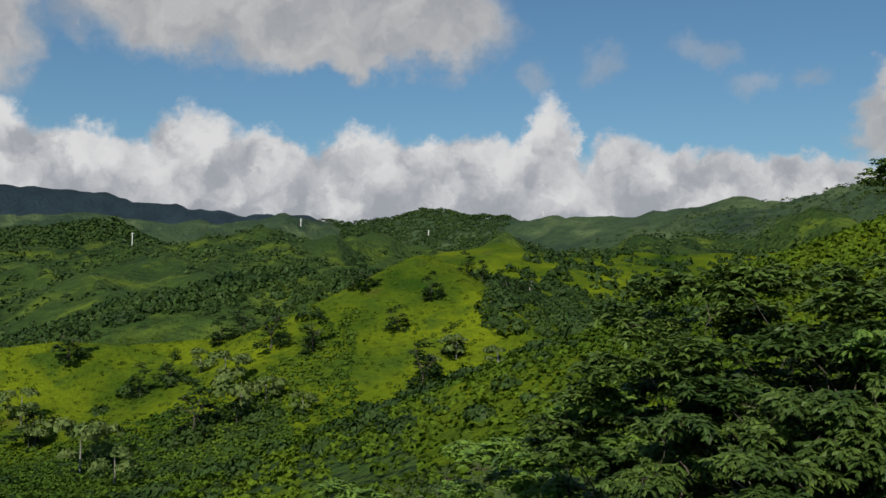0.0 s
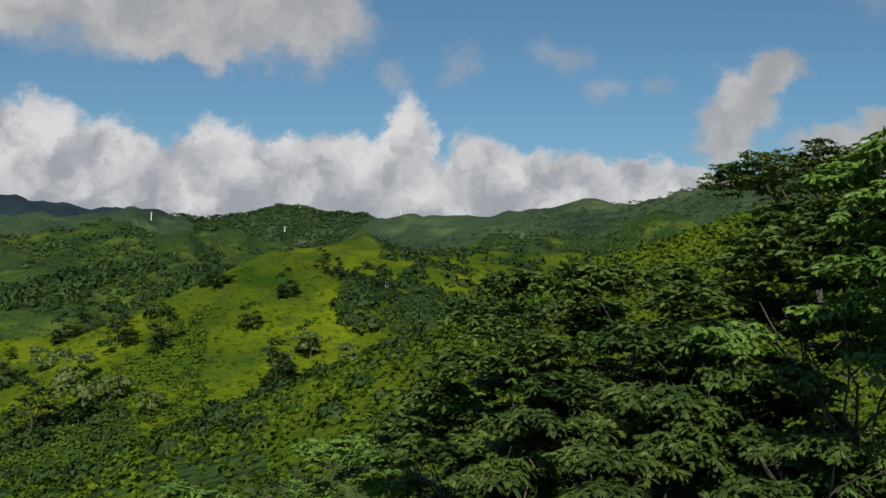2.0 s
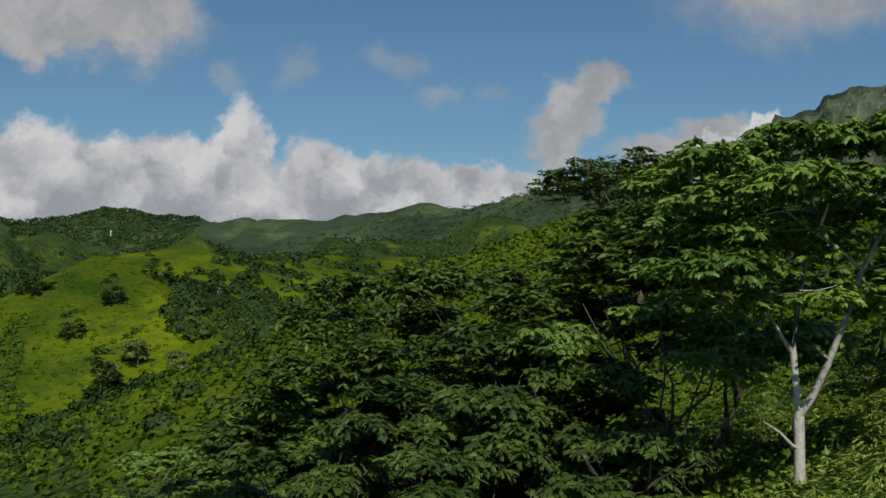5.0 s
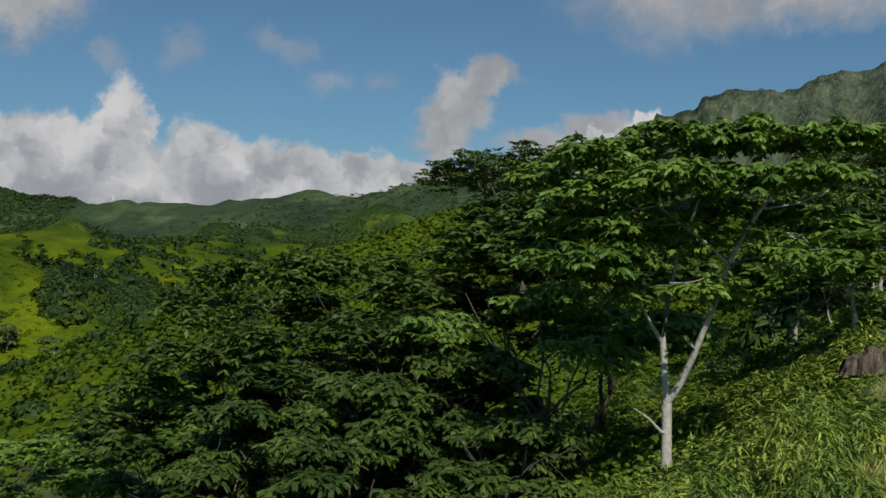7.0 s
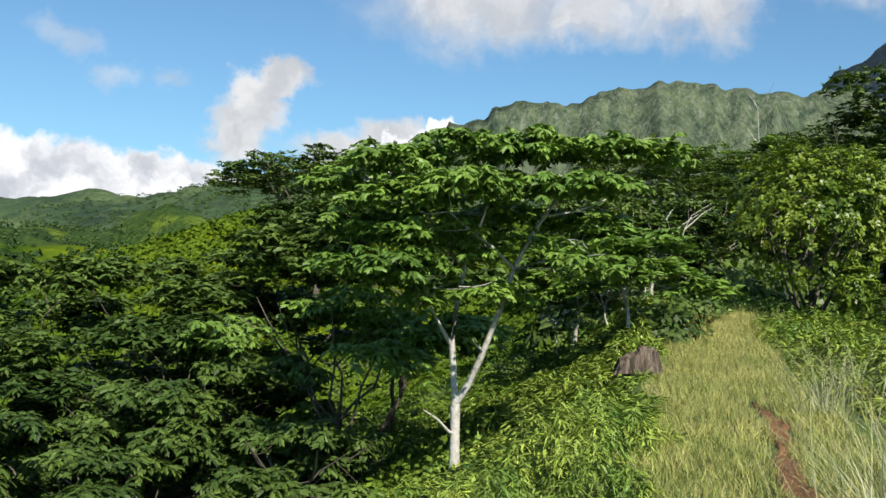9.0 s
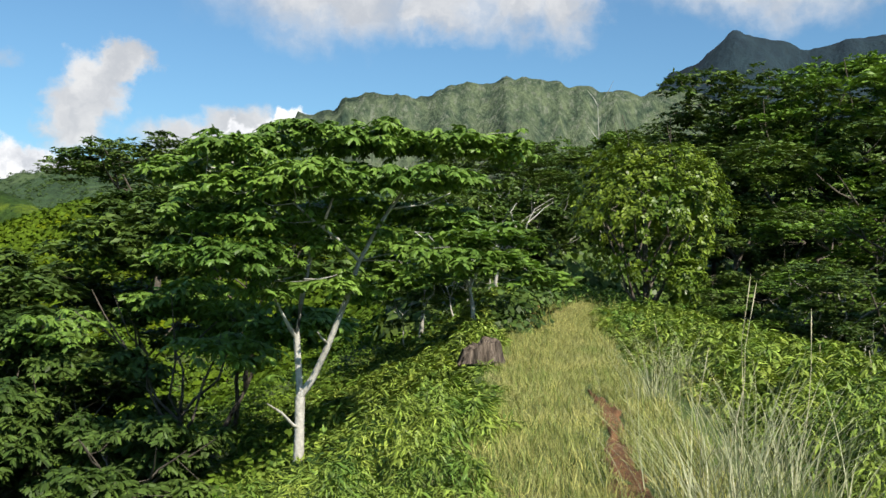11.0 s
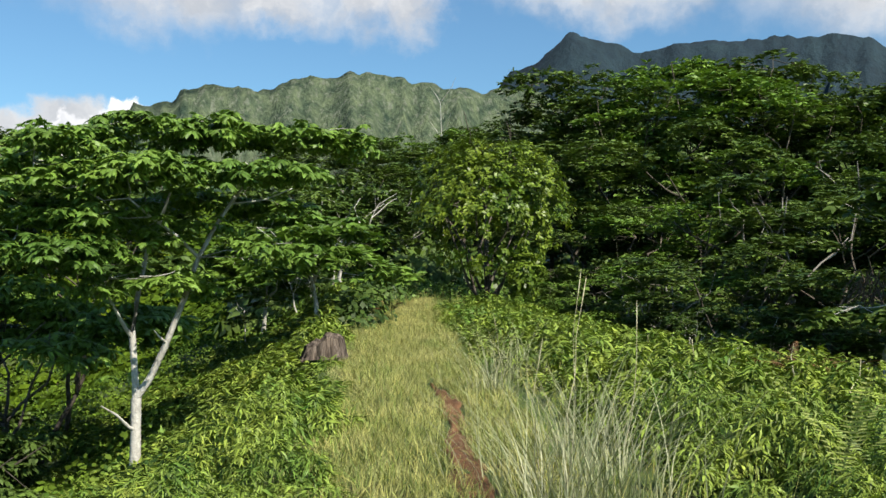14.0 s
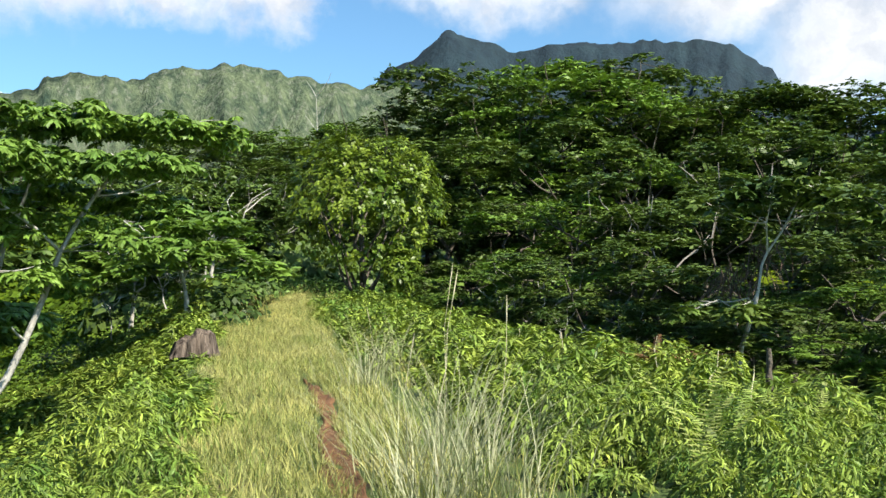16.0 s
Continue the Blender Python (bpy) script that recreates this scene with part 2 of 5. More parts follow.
M_BARK_PALE = material("pale_bark", (0.30, 0.285, 0.25), (0.48, 0.46, 0.41), 0.7, 1.5, 14.0, 0.4, spots=((0.16, 0.15, 0.12), 3.0, 0.62, 0.70))
M_BARK_GREY = material("grey_bark", (0.14, 0.13, 0.11), (0.30, 0.28, 0.25), 0.8, 1.5, 14.0, 0.4)
M_BARK = material("brown_bark", (0.055, 0.045, 0.034), (0.120, 0.102, 0.080), 0.85, 1.5, 12.0, 0.6)
M_STUMP = material("weathered_wood", (0.026, 0.019, 0.015), (0.210, 0.165, 0.130), 0.95, 9.0, 30.0, 1.0, third=(0.028, 0.019, 0.014), stretch=(1.0, 1.0, 0.12))
M_POLE = material("pole_white", (0.66, 0.66, 0.64), (0.80, 0.80, 0.78), 0.6, 0.5, 3.0, 0.1)


# ------------------------------------------------------------------ mesh tools
def mesh_np(name, verts, faces):
    """A mesh from arrays; faces all have the same number of corners."""
    me = bpy.data.meshes.new(name)
    verts, faces = np.asarray(verts, np.float32), np.asarray(faces, np.int32)
    k = faces.shape[1]
    me.vertices.add(len(verts))
    me.vertices.foreach_set("co", verts.ravel())
    me.loops.add(faces.size)
    me.loops.foreach_set("vertex_index", faces.ravel())
    me.polygons.add(len(faces))
    me.polygons.foreach_set("loop_start", np.arange(0, faces.size, k, dtype=np.int32))
    me.polygons.foreach_set("loop_total", np.full(len(faces), k, np.int32))
    me.update(calc_edges=True)
    return me


def smooth(me):
    me.polygons.foreach_set("use_smooth", np.ones(len(me.polygons), bool))
    return me


def thing(name, me, mat, label="", category="", group="", kind="", parent=None):
    ob = new(name, me)
    if mat is not None:
        me.materials.append(mat)
    if parent is not None:
        ob.parent = parent
    return tagged(ob, label, category, group, kind)


def part(name, me, mat, parent, label=""):
    return thing(name, me, mat, label, parent=parent)


def merge(chunks):
    """Joins (verts, faces) pairs."""
    vs, fs, n = [], [], 0
    for v, f in chunks:
        vs.append(np.asarray(v, float))
        fs.append(np.asarray(f, int) + n)
        n += len(v)
    return np.concatenate(vs), np.concatenate(fs)


def scatter(template, spots, turns):
    """Copies of a template (verts, faces) at the spots, each turned and scaled by its 3 x 3 matrix."""
    v, f = template
    allv = np.einsum("nij,kj->nki", turns, v) + spots[:, None, :]
    allf = f[None] + (np.arange(len(spots)) * len(v))[:, None, None]
    return allv.reshape(-1, 3), allf.reshape(-1, f.shape[1])


def turns(rng, n, yaw=None, tilt=0.3, size=(0.8, 1.2), pitch=None):
    """n rotation matrices: yaw about z after a pitch about y and a roll about x, with a random size."""
    yaw = rng.uniform(0, 2 * np.pi, n) if yaw is None else np.asarray(yaw)
    p = rng.normal(0, tilt, n) if pitch is None else np.asarray(pitch)
    r = rng.normal(0, tilt, n)
    s = rng.uniform(size[0], size[1], n)
    cy, sy, cp, sp, cr, sr = np.cos(yaw), np.sin(yaw), np.cos(p), np.sin(p), np.cos(r), np.sin(r)
    z, o = np.zeros(n), np.ones(n)
    rz = np.array([[cy, -sy, z], [sy, cy, z], [z, z, o]]).transpose(2, 0, 1)
    ry = np.array([[cp, z, -sp], [z, o, z], [sp, z, cp]]).transpose(2, 0, 1)
    rx = np.array([[o, z, z], [z, cr, -sr], [z, sr, cr]]).transpose(2, 0, 1)
    return rz @ ry @ rx * s[:, None, None]


def feather(pairs, length, pinna, width, droop, steps=1, wild=0.0):
    """A feathery leaf along +x: pairs of narrow drooping leaflets on a bent midrib; wild: how uneven they are."""
    rng = np.random.default_rng(int(pairs * 100 + length * 1000))
    vs, fs = [], []
    for i in range(pairs):
        for side in (-1, 1):
            t = (i + 0.6 + wild * rng.uniform(-0.5, 0.5)) / pairs
            x, z = length * t, -droop * length * t * t
            ln = pinna * math.sin(math.pi * min(0.18 + 0.74 * t, 0.95)) ** 0.7 * (1 + wild * rng.uniform(-0.5, 0.4))
            sweep = 0.35 + wild * rng.uniform(-0.6, 0.9)
            dip = 0.45 + wild * rng.uniform(-0.5, 0.6)
            b = len(vs)
            for k in range(steps + 1):
                u = k / steps
                w = width * (0.55 + 0.9 * u - 1.25 * u * u)
                px, py = x + ln * u * sweep, side * ln * u
                pz = z - dip * ln * u * u
                vs += [(px - w, py, pz), (px + w, py, pz + 0.1 * w)]
            for k in range(steps):
                q = b + 2 * k
                fs.append((q, q + 1, q + 3, q + 2))
    return np.array(vs), np.array(fs)


def plate(teeth, length, half, droop, fringe=0.65, seed=1):
    """A toothed, drooping leaf along +x whose leaflets join at the midrib."""
    rng = np.random.default_rng(seed)
    mid = lambda t: (length * t, 0.0, -droop * length * t * t)
    vs, fs = [], []
    for i in range(teeth):
        a, b = mid(i / teeth), mid((i + 1) / teeth)
        for side in (-1, 1):
            t = (i + 0.5) / teeth
            w = half * math.sin(math.pi * (0.14 + 0.76 * t)) ** 0.6 * rng.uniform(0.8, 1.15)
            fall = (0.35 + 0.25 * rng.random()) * w + 0.5 * w * t
            dx = (b[0] - a[0])
            o1 = (a[0] + dx * rng.uniform(0.15, 0.5), side * w, a[2] - fall)
            o2 = (b[0] + dx * (fringe - 0.5) * rng.uniform(0.2, 0.8), side * w * rng.uniform(0.75, 1.0), b[2] - fall)
            q = len(vs)
            vs += [a, o1, o2, b]
            fs.append((q, q + 1, q + 2, q + 3))
    return np.array(vs, float), np.array(fs)


def strap(steps, length, half, droop):
    """A narrow leaf along +x that widens, bends down and ends in a point."""
    vs, fs = [], []
    for k in range(steps + 1):
        u = k / steps
        w = half * (0.35 + 2.2 * u * (1 - u) + 0.15 * (1 - u)) if steps > 1 else half * (0.95 - 0.55 * u)
        x, z = length * u * (1 - 0.18 * droop * u), -droop * length * u * u
        vs += [(x, -w, z), (x, w, z - 0.2 * w)]
    for k in range(steps):
        q = 2 * k
        fs.append((q, q + 1, q + 3, q + 2))
    return np.array(vs, float), np.array(fs)


def blade(steps, height, width, bend):
    """A grass blade that rises along z and bends towards +x."""
    vs, fs = [], []
    for k in range(steps + 1):
        u = k / steps
        w = width * (1 - 0.92 * u)
        vs += [(bend * height * u * u, -w, height * u * (1 - 0.25 * bend * u)), (bend * height * u * u, w, height * u * (1 - 0.25 * bend * u))]
    for k in range(steps):
        q = 2 * k
        fs.append((q, q + 1, q + 3, q + 2))
    return np.array(vs), np.array(fs)


def tuft(rng, n, size, leaf=0.25, flat=0.7):
    """A clump of n leaves on a lumpy ball of radius size, standing on z = 0."""
    d = rng.normal(size=(n, 3))
    d /= np.linalg.norm(d, axis=1)[:, None]
    d[:, 2] = np.abs(d[:, 2]) * 1.0 - 0.15 * rng.random(n)
    r = size * (0.72 + 0.28 * rng.random(n))[:, None]
    c = d * r * np.array([1, 1, flat])
    a = np.cross(d, rng.normal(size=(n, 3)))
    a /= np.linalg.norm(a, axis=1)[:, None] + 1e-6
    b = np.cross(d, a) + 0.35 * d
    ln = leaf * size * rng.uniform(0.7, 1.35, n)[:, None]
    v = np.stack([c - a * ln * 0.5, c + b * ln * 0.8, c + a * ln * 0.5, c - b * ln * 0.8], 1).reshape(-1, 3)
    return v, np.arange(4 * n).reshape(-1, 4)


def tube(points, radii, sides=7):
    """A tapered limb through the points."""
    pts = [Vector(p) for p in points]
    vs, fs = [], []
    for i, p in enumerate(pts):
        d = (pts[min(i + 1, len(pts) - 1)] - pts[max(i - 1, 0)]).normalized()
        a = d.orthogonal().normalized() if abs(d.z) > 0.999 else d.cross(Vector((0, 0, 1))).normalized()
        b = d.cross(a)
        for k in range(sides):
            t = 2 * math.pi * k / sides
            vs.append(p + (a * math.cos(t) + b * math.sin(t)) * radii[i])
    for i in range(len(pts) - 1):
        for k in range(sides):
            q, w = i * sides + k, i * sides + (k + 1) % sides
            fs.append((q, w, w + sides, q + sides))
    return np.array([tuple(v) for v in vs]), np.array(fs)


def bent(a, b, rng, n=5, wobble=0.06, sag=0.0):
    """Points of a slightly crooked line from a to b."""
    a, b = np.array(a, float), np.array(b, float)
    ln = np.linalg.norm(b - a)
    t = np.linspace(0, 1, n)[:, None]
    off = rng.normal(0, wobble * ln, (n, 3)) * np.sin(np.pi * t)
    off[:, 2] += sag * ln * np.sin(np.pi * t[:, 0])
    return a + (b - a) * t + off


# ------------------------------------------------------------------ the land
def hash2(i, j, seed):
    h = np.sin(i * 127.1 + j * 311.7 + seed * 74.7) * 43758.5453
    return h - np.floor(h)


def noise2(x, y, seed=0):
    i, j = np.floor(x), np.floor(y)
    u, v = x - i, y - j
    u, v = u * u * (3 - 2 * u), v * v * (3 - 2 * v)
    a = hash2(i, j, seed) * (1 - u) + hash2(i + 1, j, seed) * u
    b = hash2(i, j + 1, seed) * (1 - u) + hash2(i + 1, j + 1, seed) * u
    return a * (1 - v) + b * v - 0.5


def fbm(x, y, octaves=4, seed=0):
    s, a = np.zeros_like(x), 1.0
    for k in range(octaves):
        s += a * noise2(x, y, seed + k)
        x, y, a = x * 2.03 + 17.3, y * 2.03 + 9.1, a * 0.5
    return s


ALONG, ACROSS = np.array((0.768, 0.640)), np.array((0.640, -0.768))   # the spur's way, and its right
FOOT = np.array((6.9, 4.2))


def ridged(x, y, octaves=3, seed=0):
    """Sharp crests and rounded hollows, about -0.5 to 0.5."""
    s, a = np.zeros_like(x), 0.6
    for k in range(octaves):
        s += a * (1 - 4 * np.abs(noise2(x, y, seed + k)))
        x, y, a = x * 2.1 + 7.7, y * 2.1 + 3.9, a * 0.45
    return s * 0.6 - 0.1


def spurs(x, y):
    """The spurs and gullies of the valley's far side."""
    return ridged(x * 0.0085 + 0.2 * fbm(x * 0.01, y * 0.01, 2, 28), y * 0.0055, 3, 27)


def spur_coords(x, y):
    return (x - FOOT[0]) * ALONG[0] + (y - FOOT[1]) * ALONG[1], (x - FOOT[0]) * ACROSS[0] + (y - FOOT[1]) * ACROSS[1]


def crest(points):
    return np.array([tuple(place(*p)) for p in points])


# crests as azimuth, elevation, distance
HILL = crest([(34, -4.2, 215), (24, -3.4, 205), (14.4, -2.9, 200), (9.1, -2.6, 200), (5.95, -1.0, 200), (3.4, 0.5, 200), (1.3, 1.75, 200), (-1.0, 0.9, 222), (-3.5, 0.0, 250), (-8, -0.6, 290)])
HILL_ARM = crest([(1.3, 1.5, 200), (-0.8, 0.2, 190), (-3.2, -1.2, 176), (-5.8, -3.3, 160), (-7.4, -4.6, 150)])
NEAR_ARM = crest([(-17, -3.0, 88), (-9, -5.2, 90), (-4, -7.2, 92), (1, -9.4, 92)])
FERN_SLOPE = crest([(-12, -2.2, 125), (-16.5, 0.5, 110), (-20.4, 2.4, 100), (-25.9, 4.3, 90), (-33, 4.6, 85), (-45, 5.0, 90)])
BEHIND = crest([(12, 0.3, 330), (4, 1.2, 340), (0.5, 1.9, 350), (-3.4, 2.7, 350), (-7, 2.0, 360), (-10, 2.0, 370), (-14, 1.9, 380), (-22, 2.2, 380), (-30, 2.8, 380)])
RISE = crest([(-47, 4.6, 150), (-56, 6.2, 150), (-64, 8.4, 150), (-74, 8.6, 150), (-84, 7.6, 150), (-100, 7.0, 150)])
MID = crest([(36, 1.0, 760), (24, 1.4, 720), (20.4, 1.3, 700), (17.5, 1.9, 700), (14.2, 2.0, 700), (9.9, 2.9, 700), (5.3, 2.2, 720), (2.7, 1.8, 740), (-4, 1.8, 780), (-12, 2.4, 820), (-22, 3.2, 820)])
DARK_RIDGE = crest([(34, 2.2, 1220), (24.2, 2.55, 1180), (20.9, 3.1, 1120), (18.2, 3.2, 1100), (16.6, 2.3, 1060)])
MID_ARMS = [crest([(17.5, 1.9, 700), (13.5, -0.4, 520), (11, -2.0, 400)]), crest([(9.9, 2.9, 700), (7.5, 0.8, 540), (6, -1.4, 400)]), crest([(24, 1.4, 720), (20, -0.6, 520), (15, -2.6, 380)])]
FAR = crest([(40, 3.2, 1900), (24, 3.1, 1900), (15.5, 3.4, 1900), (9.1, 4.2, 1850), (5.4, 3.8, 1850), (0.5, 4.2, 1850), (-3.8, 4.0, 1800), (-7, 4.1, 1750), (-11.5, 4.3, 1700), (-14, 4.5, 1650), (-16.4, 4.9, 1600), (-18.5, 4.75, 1550), (-24, 5.4, 1450), (-30, 6.4, 1400), (-36, 7.4, 1400)])
MOUNTAIN = crest([(-27, 6.0, 2400), (-34.2, 8.8, 2400), (-38.9, 10.6, 2400), (-43.7, 11.1, 2450), (-47.2, 12.0, 2500), (-49.9, 12.3, 2500), (-52.5, 12.0, 2500), (-56.3, 11.5, 2500), (-58.5, 11.4, 2550), (-62, 11, 2600)])
PEAK = crest([(-55, 9.0, 3100), (-58.5, 10.9, 3100), (-60.5, 12.2, 3100), (-63.6, 14.3, 3100), (-65.4, 13.7, 3120), (-67.2, 13.4, 3150), (-70, 13.8, 3150), (-76.3, 13.7, 3200), (-79.4, 13.3, 3200), (-81.2, 12.3, 3200), (-84, 9.8, 3200), (-95, 8.0, 3200)])
BLUE = crest([(45, 5.0, 3600), (24, 5.2, 3600), (18.5, 4.9, 3600), (14, 4.4, 3500), (8, 4.2, 3500)])


def ridge(x, y, line, slope, power=1.0, width=0.0, unit=1.0):
    """Height of a ridge with that crest: falls by slope per metre to both sides."""
    best = np.full_like(x, -1e9)
    for a, b in zip(line[:-1], line[1:]):
        dx, dy = b[0] - a[0], b[1] - a[1]
        t = np.clip(((x - a[0]) * dx + (y - a[1]) * dy) / (dx * dx + dy * dy), 0, 1)
        d = np.hypot(x - a[0] - t * dx, y - a[1] - t * dy)
        d = np.maximum(d - width, 0)
        best = np.maximum(best, a[2] + (b[2] - a[2]) * t - slope * unit * (d / unit) ** power)
    return best


def blend(a, b, k):
    """Smooth maximum."""
    h = np.clip(0.5 + 0.5 * (a - b) / k, 0, 1)
    return b + (a - b) * h + k * h * (1 - h)


def height(x, y):
    x, y = np.asarray(x, float), np.asarray(y, float)
    r = np.hypot(x, y)
    s, n = spur_coords(x, y)
    # the spur that the trail follows
    top = np.interp(s, [-30, 0, 12, 22, 30, 60, 120], [-0.6, 0.0, 0.15, 0.75, 1.3, 4.5, 10])
    left, right = np.maximum(-n - 1.75, 0), np.maximum(n - 5.8, 0)
    spur = top - 0.5 * np.minimum(left, 6) - 0.42 * np.maximum(left - 6, 0) - 0.0016 * left ** 2 - 0.30 * np.minimum(right, 6) + 0.04 * np.maximum(right - 6, 0)
    spur -= 0.16 * np.clip(n - 1.5, 0, 7) * np.clip((s - 8) / 10, 0, 1)
    spur += 0.10 * fbm(x * 0.7, y * 0.7, 3, 5)
    floor = -24 - 8 * fbm(x * 0.012, y * 0.012, 3, 11) + 0.016 * np.maximum(r - 300, 0) - np.clip(r - 120, 0, 150) * 0.05
    z = blend(np.maximum(spur, -60), floor, 4.0)
    w = np.clip((r - 60) / 120, 0, 1)
    rough = 5.0 * fbm(x * 0.022, y * 0.022, 4, 3) * w
    z = blend(z, ridge(x, y, FERN_SLOPE, 0.40) + 0.5 * rough, 2.5)
    z = blend(z, ridge(x, y, NEAR_ARM, 0.5) + 0.5 * rough, 3.0)
    z = blend(z, ridge(x, y, HILL, 0.46, 0.94, 0.0, 60.0) + 0.3 * rough, 2.0)
    z = blend(z, ridge(x, y, HILL_ARM, 0.45) + 0.35 * rough, 3.0)
    z = blend(z, ridge(x, y, BEHIND, 0.33) + rough, 5.0)
    gully = (20 * fbm(x * 0.008, y * 0.008, 5, 21) + 85 * spurs(x, y)) * np.clip((r - 260) / 260, 0, 1)
    z = blend(z, ridge(x, y, MID, 0.34) + 0.5 * gully, 10.0)
    for arm in MID_ARMS:
        z = blend(z, ridge(x, y, arm, 0.42) + 0.4 * gully, 10.0)
    z = blend(z, ridge(x, y, RISE, 0.32) + 2.0 * fbm(x * 0.05, y * 0.05, 3, 51), 4.0)
    z = blend(z, ridge(x, y, DARK_RIDGE, 0.45) + 0.25 * gully, 8.0)
    g2 = 60 * fbm(x * 0.0042, y * 0.0042, 6, 31)
    z = blend(z, ridge(x, y, FAR, 0.42) + 0.5 * g2 + 16 * ridged(x * 0.012, y * 0.012, 3, 33), 14.0)
    az = np.degrees(np.arctan2(-x, y))
    ribs = ridged(az * 0.95 + 0.5 * fbm(az * 0.6, r * 0.002, 2, 48), r * 0.0012, 3, 46)
    rib = np.abs(fbm(x * 0.0085, y * 0.0085, 5, 41))
    flute = -130 * ribs + 60 * np.abs(fbm(x * 0.024, y * 0.024, 3, 47)) + 230 * rib + 120 * np.abs(fbm(x * 0.0034, y * 0.0034, 4, 43))
    m1, m2 = ridge(x, y, MOUNTAIN, 0.85, 0.85, 18, 400.0), ridge(x, y, PEAK, 0.95, 0.9, 20, 400.0)
    d1 = np.clip((500 - m1) / 260, 0.06, 1)
    d2 = np.clip((760 - m2) / 500, 0.05, 1)
    teeth = 5 * ribs + 7 * ridged(x * 0.03, y * 0.03, 2, 49) + 22 * fbm(x * 0.011, y * 0.011, 3, 45)
    z = blend(z, teeth + m1 - flute * d1, 20.0)
    z = blend(z, teeth + m2 - flute * d2, 20.0)
    z = blend(z, ridge(x, y, BLUE, 0.6) - 0.12 * flute, 20.0)
    return z


def land():
    az = np.concatenate([np.arange(30, -26, -0.34), np.arange(-26, -93, -0.23), np.arange(-93, -330, -4.0)])
    rad = np.concatenate([[0.005, 0.4, 0.8, 1.2], np.exp(np.arange(math.log(1.6), math.log(60), 0.03)), np.exp(np.arange(math.log(60), math.log(4700), 0.021)), [4800, 4900]])
    A, Rr = np.meshgrid(np.radians(az), rad)
    X, Y = -np.sin(A) * Rr, np.cos(A) * Rr
    Z = height(X, Y)
    V = np.stack([X, Y, Z], -1).reshape(-1, 3)
    na, nr = len(az), len(rad)
    i, j = np.meshgrid(np.arange(nr - 1), np.arange(na))
    j2 = (j + 1) % na
    F = np.stack([i * na + j, i * na + j2, (i + 1) * na + j2, (i + 1) * na + j], -1).reshape(-1, 4)
    me = smooth(mesh_np("ground", V, F))
    ob = thing("ground", me, None, "green tropical valley floor, fern spur, grassy hills and forested ridges", "ground", kind="structure")
    for m in (M_BANK, M_GRASS_LAND, M_RIDGE, M_FAR, M_SHADE_TINTED, M_MOUNTAIN):
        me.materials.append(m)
    mid = V[F].mean(1)
    r = np.hypot(mid[:, 0], mid[:, 1])
    a = np.degrees(np.arctan2(-mid[:, 0], mid[:, 1]))
    idx = np.zeros(len(F), np.int32)
    s, n = spur_coords(mid[:, 0], mid[:, 1])
    idx[(r > 60)] = 1
    low = 156 + 56 * fbm(mid[:, 0] * 0.02, mid[:, 1] * 0.02, 3, 74) - 90 * np.clip((10 - a) / 10, 0, 1)
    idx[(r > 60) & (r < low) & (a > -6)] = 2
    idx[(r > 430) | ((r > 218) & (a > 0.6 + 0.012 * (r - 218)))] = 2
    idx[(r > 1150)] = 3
    # the peak and the left blue ridge get cloud shadow and haze by colour
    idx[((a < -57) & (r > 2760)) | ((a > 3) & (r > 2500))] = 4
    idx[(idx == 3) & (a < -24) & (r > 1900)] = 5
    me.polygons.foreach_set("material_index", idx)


land()


def ground_z(x, y):
    return float(height(np.array([x]), np.array([y]))[0])


# ------------------------------------------------------------------ trees
def diamond(length, half, droop):
    """A pointed leaf of one folded face along +x."""
    return np.array([(0, 0, 0), (0.45 * length, half, -0.3 * half - 0.2 * droop * length), (length, 0, -droop * length), (0.45 * length, -half, -0.3 * half - 0.2 * droop * length)], float), np.array([(0, 1, 2, 3)])


LEAF_NEAR = plate(3, 0.165, 0.044, 0.62, 0.8, 1)
LEAF_SLOPE = plate(2, 0.22, 0.056, 0.62, 0.8, 2)
LEAF_MID = diamond(0.27, 0.062, 0.5)
LEAF_FAR = diamond(0.31, 0.074, 0.4)



def pad_leaves(rng, centres, radius, per_pad, template, size=(0.8, 1.2), ring=7, dome=0.40):
    """Leaves in drooping rosettes of seven over the pads round the centres."""
    knots = max(1, per_pad // ring)
    n = len(centres) * knots
    c = np.repeat(np.asarray(centres), knots, 0)
    rad = np.repeat(np.asarray(radius) if np.ndim(radius) else np.full(len(centres), radius), knots)
    yaw = rng.uniform(0, 2 * np.pi, n)
    q = np.sqrt(rng.random(n)) * rad
    pos = c + np.stack([np.cos(yaw) * q, np.sin(yaw) * q, 0.3 * dome * rng.normal(size=n) * rad - dome * q * q / np.maximum(rad, 1e-3)], 1)
    pos = np.repeat(pos, ring, 0)
    spin = np.repeat(yaw, ring) + np.tile(np.arange(ring) * 2 * np.pi / ring, n) + rng.normal(0, 0.25, n * ring)
    lean = np.repeat(rng.normal(0, 0.16, n), ring)
    t = turns(rng, n * ring, spin, 0.40, size, pitch=0.16 + lean + rng.normal(0, 0.2, n * ring))
    return scatter(template, pos, t)


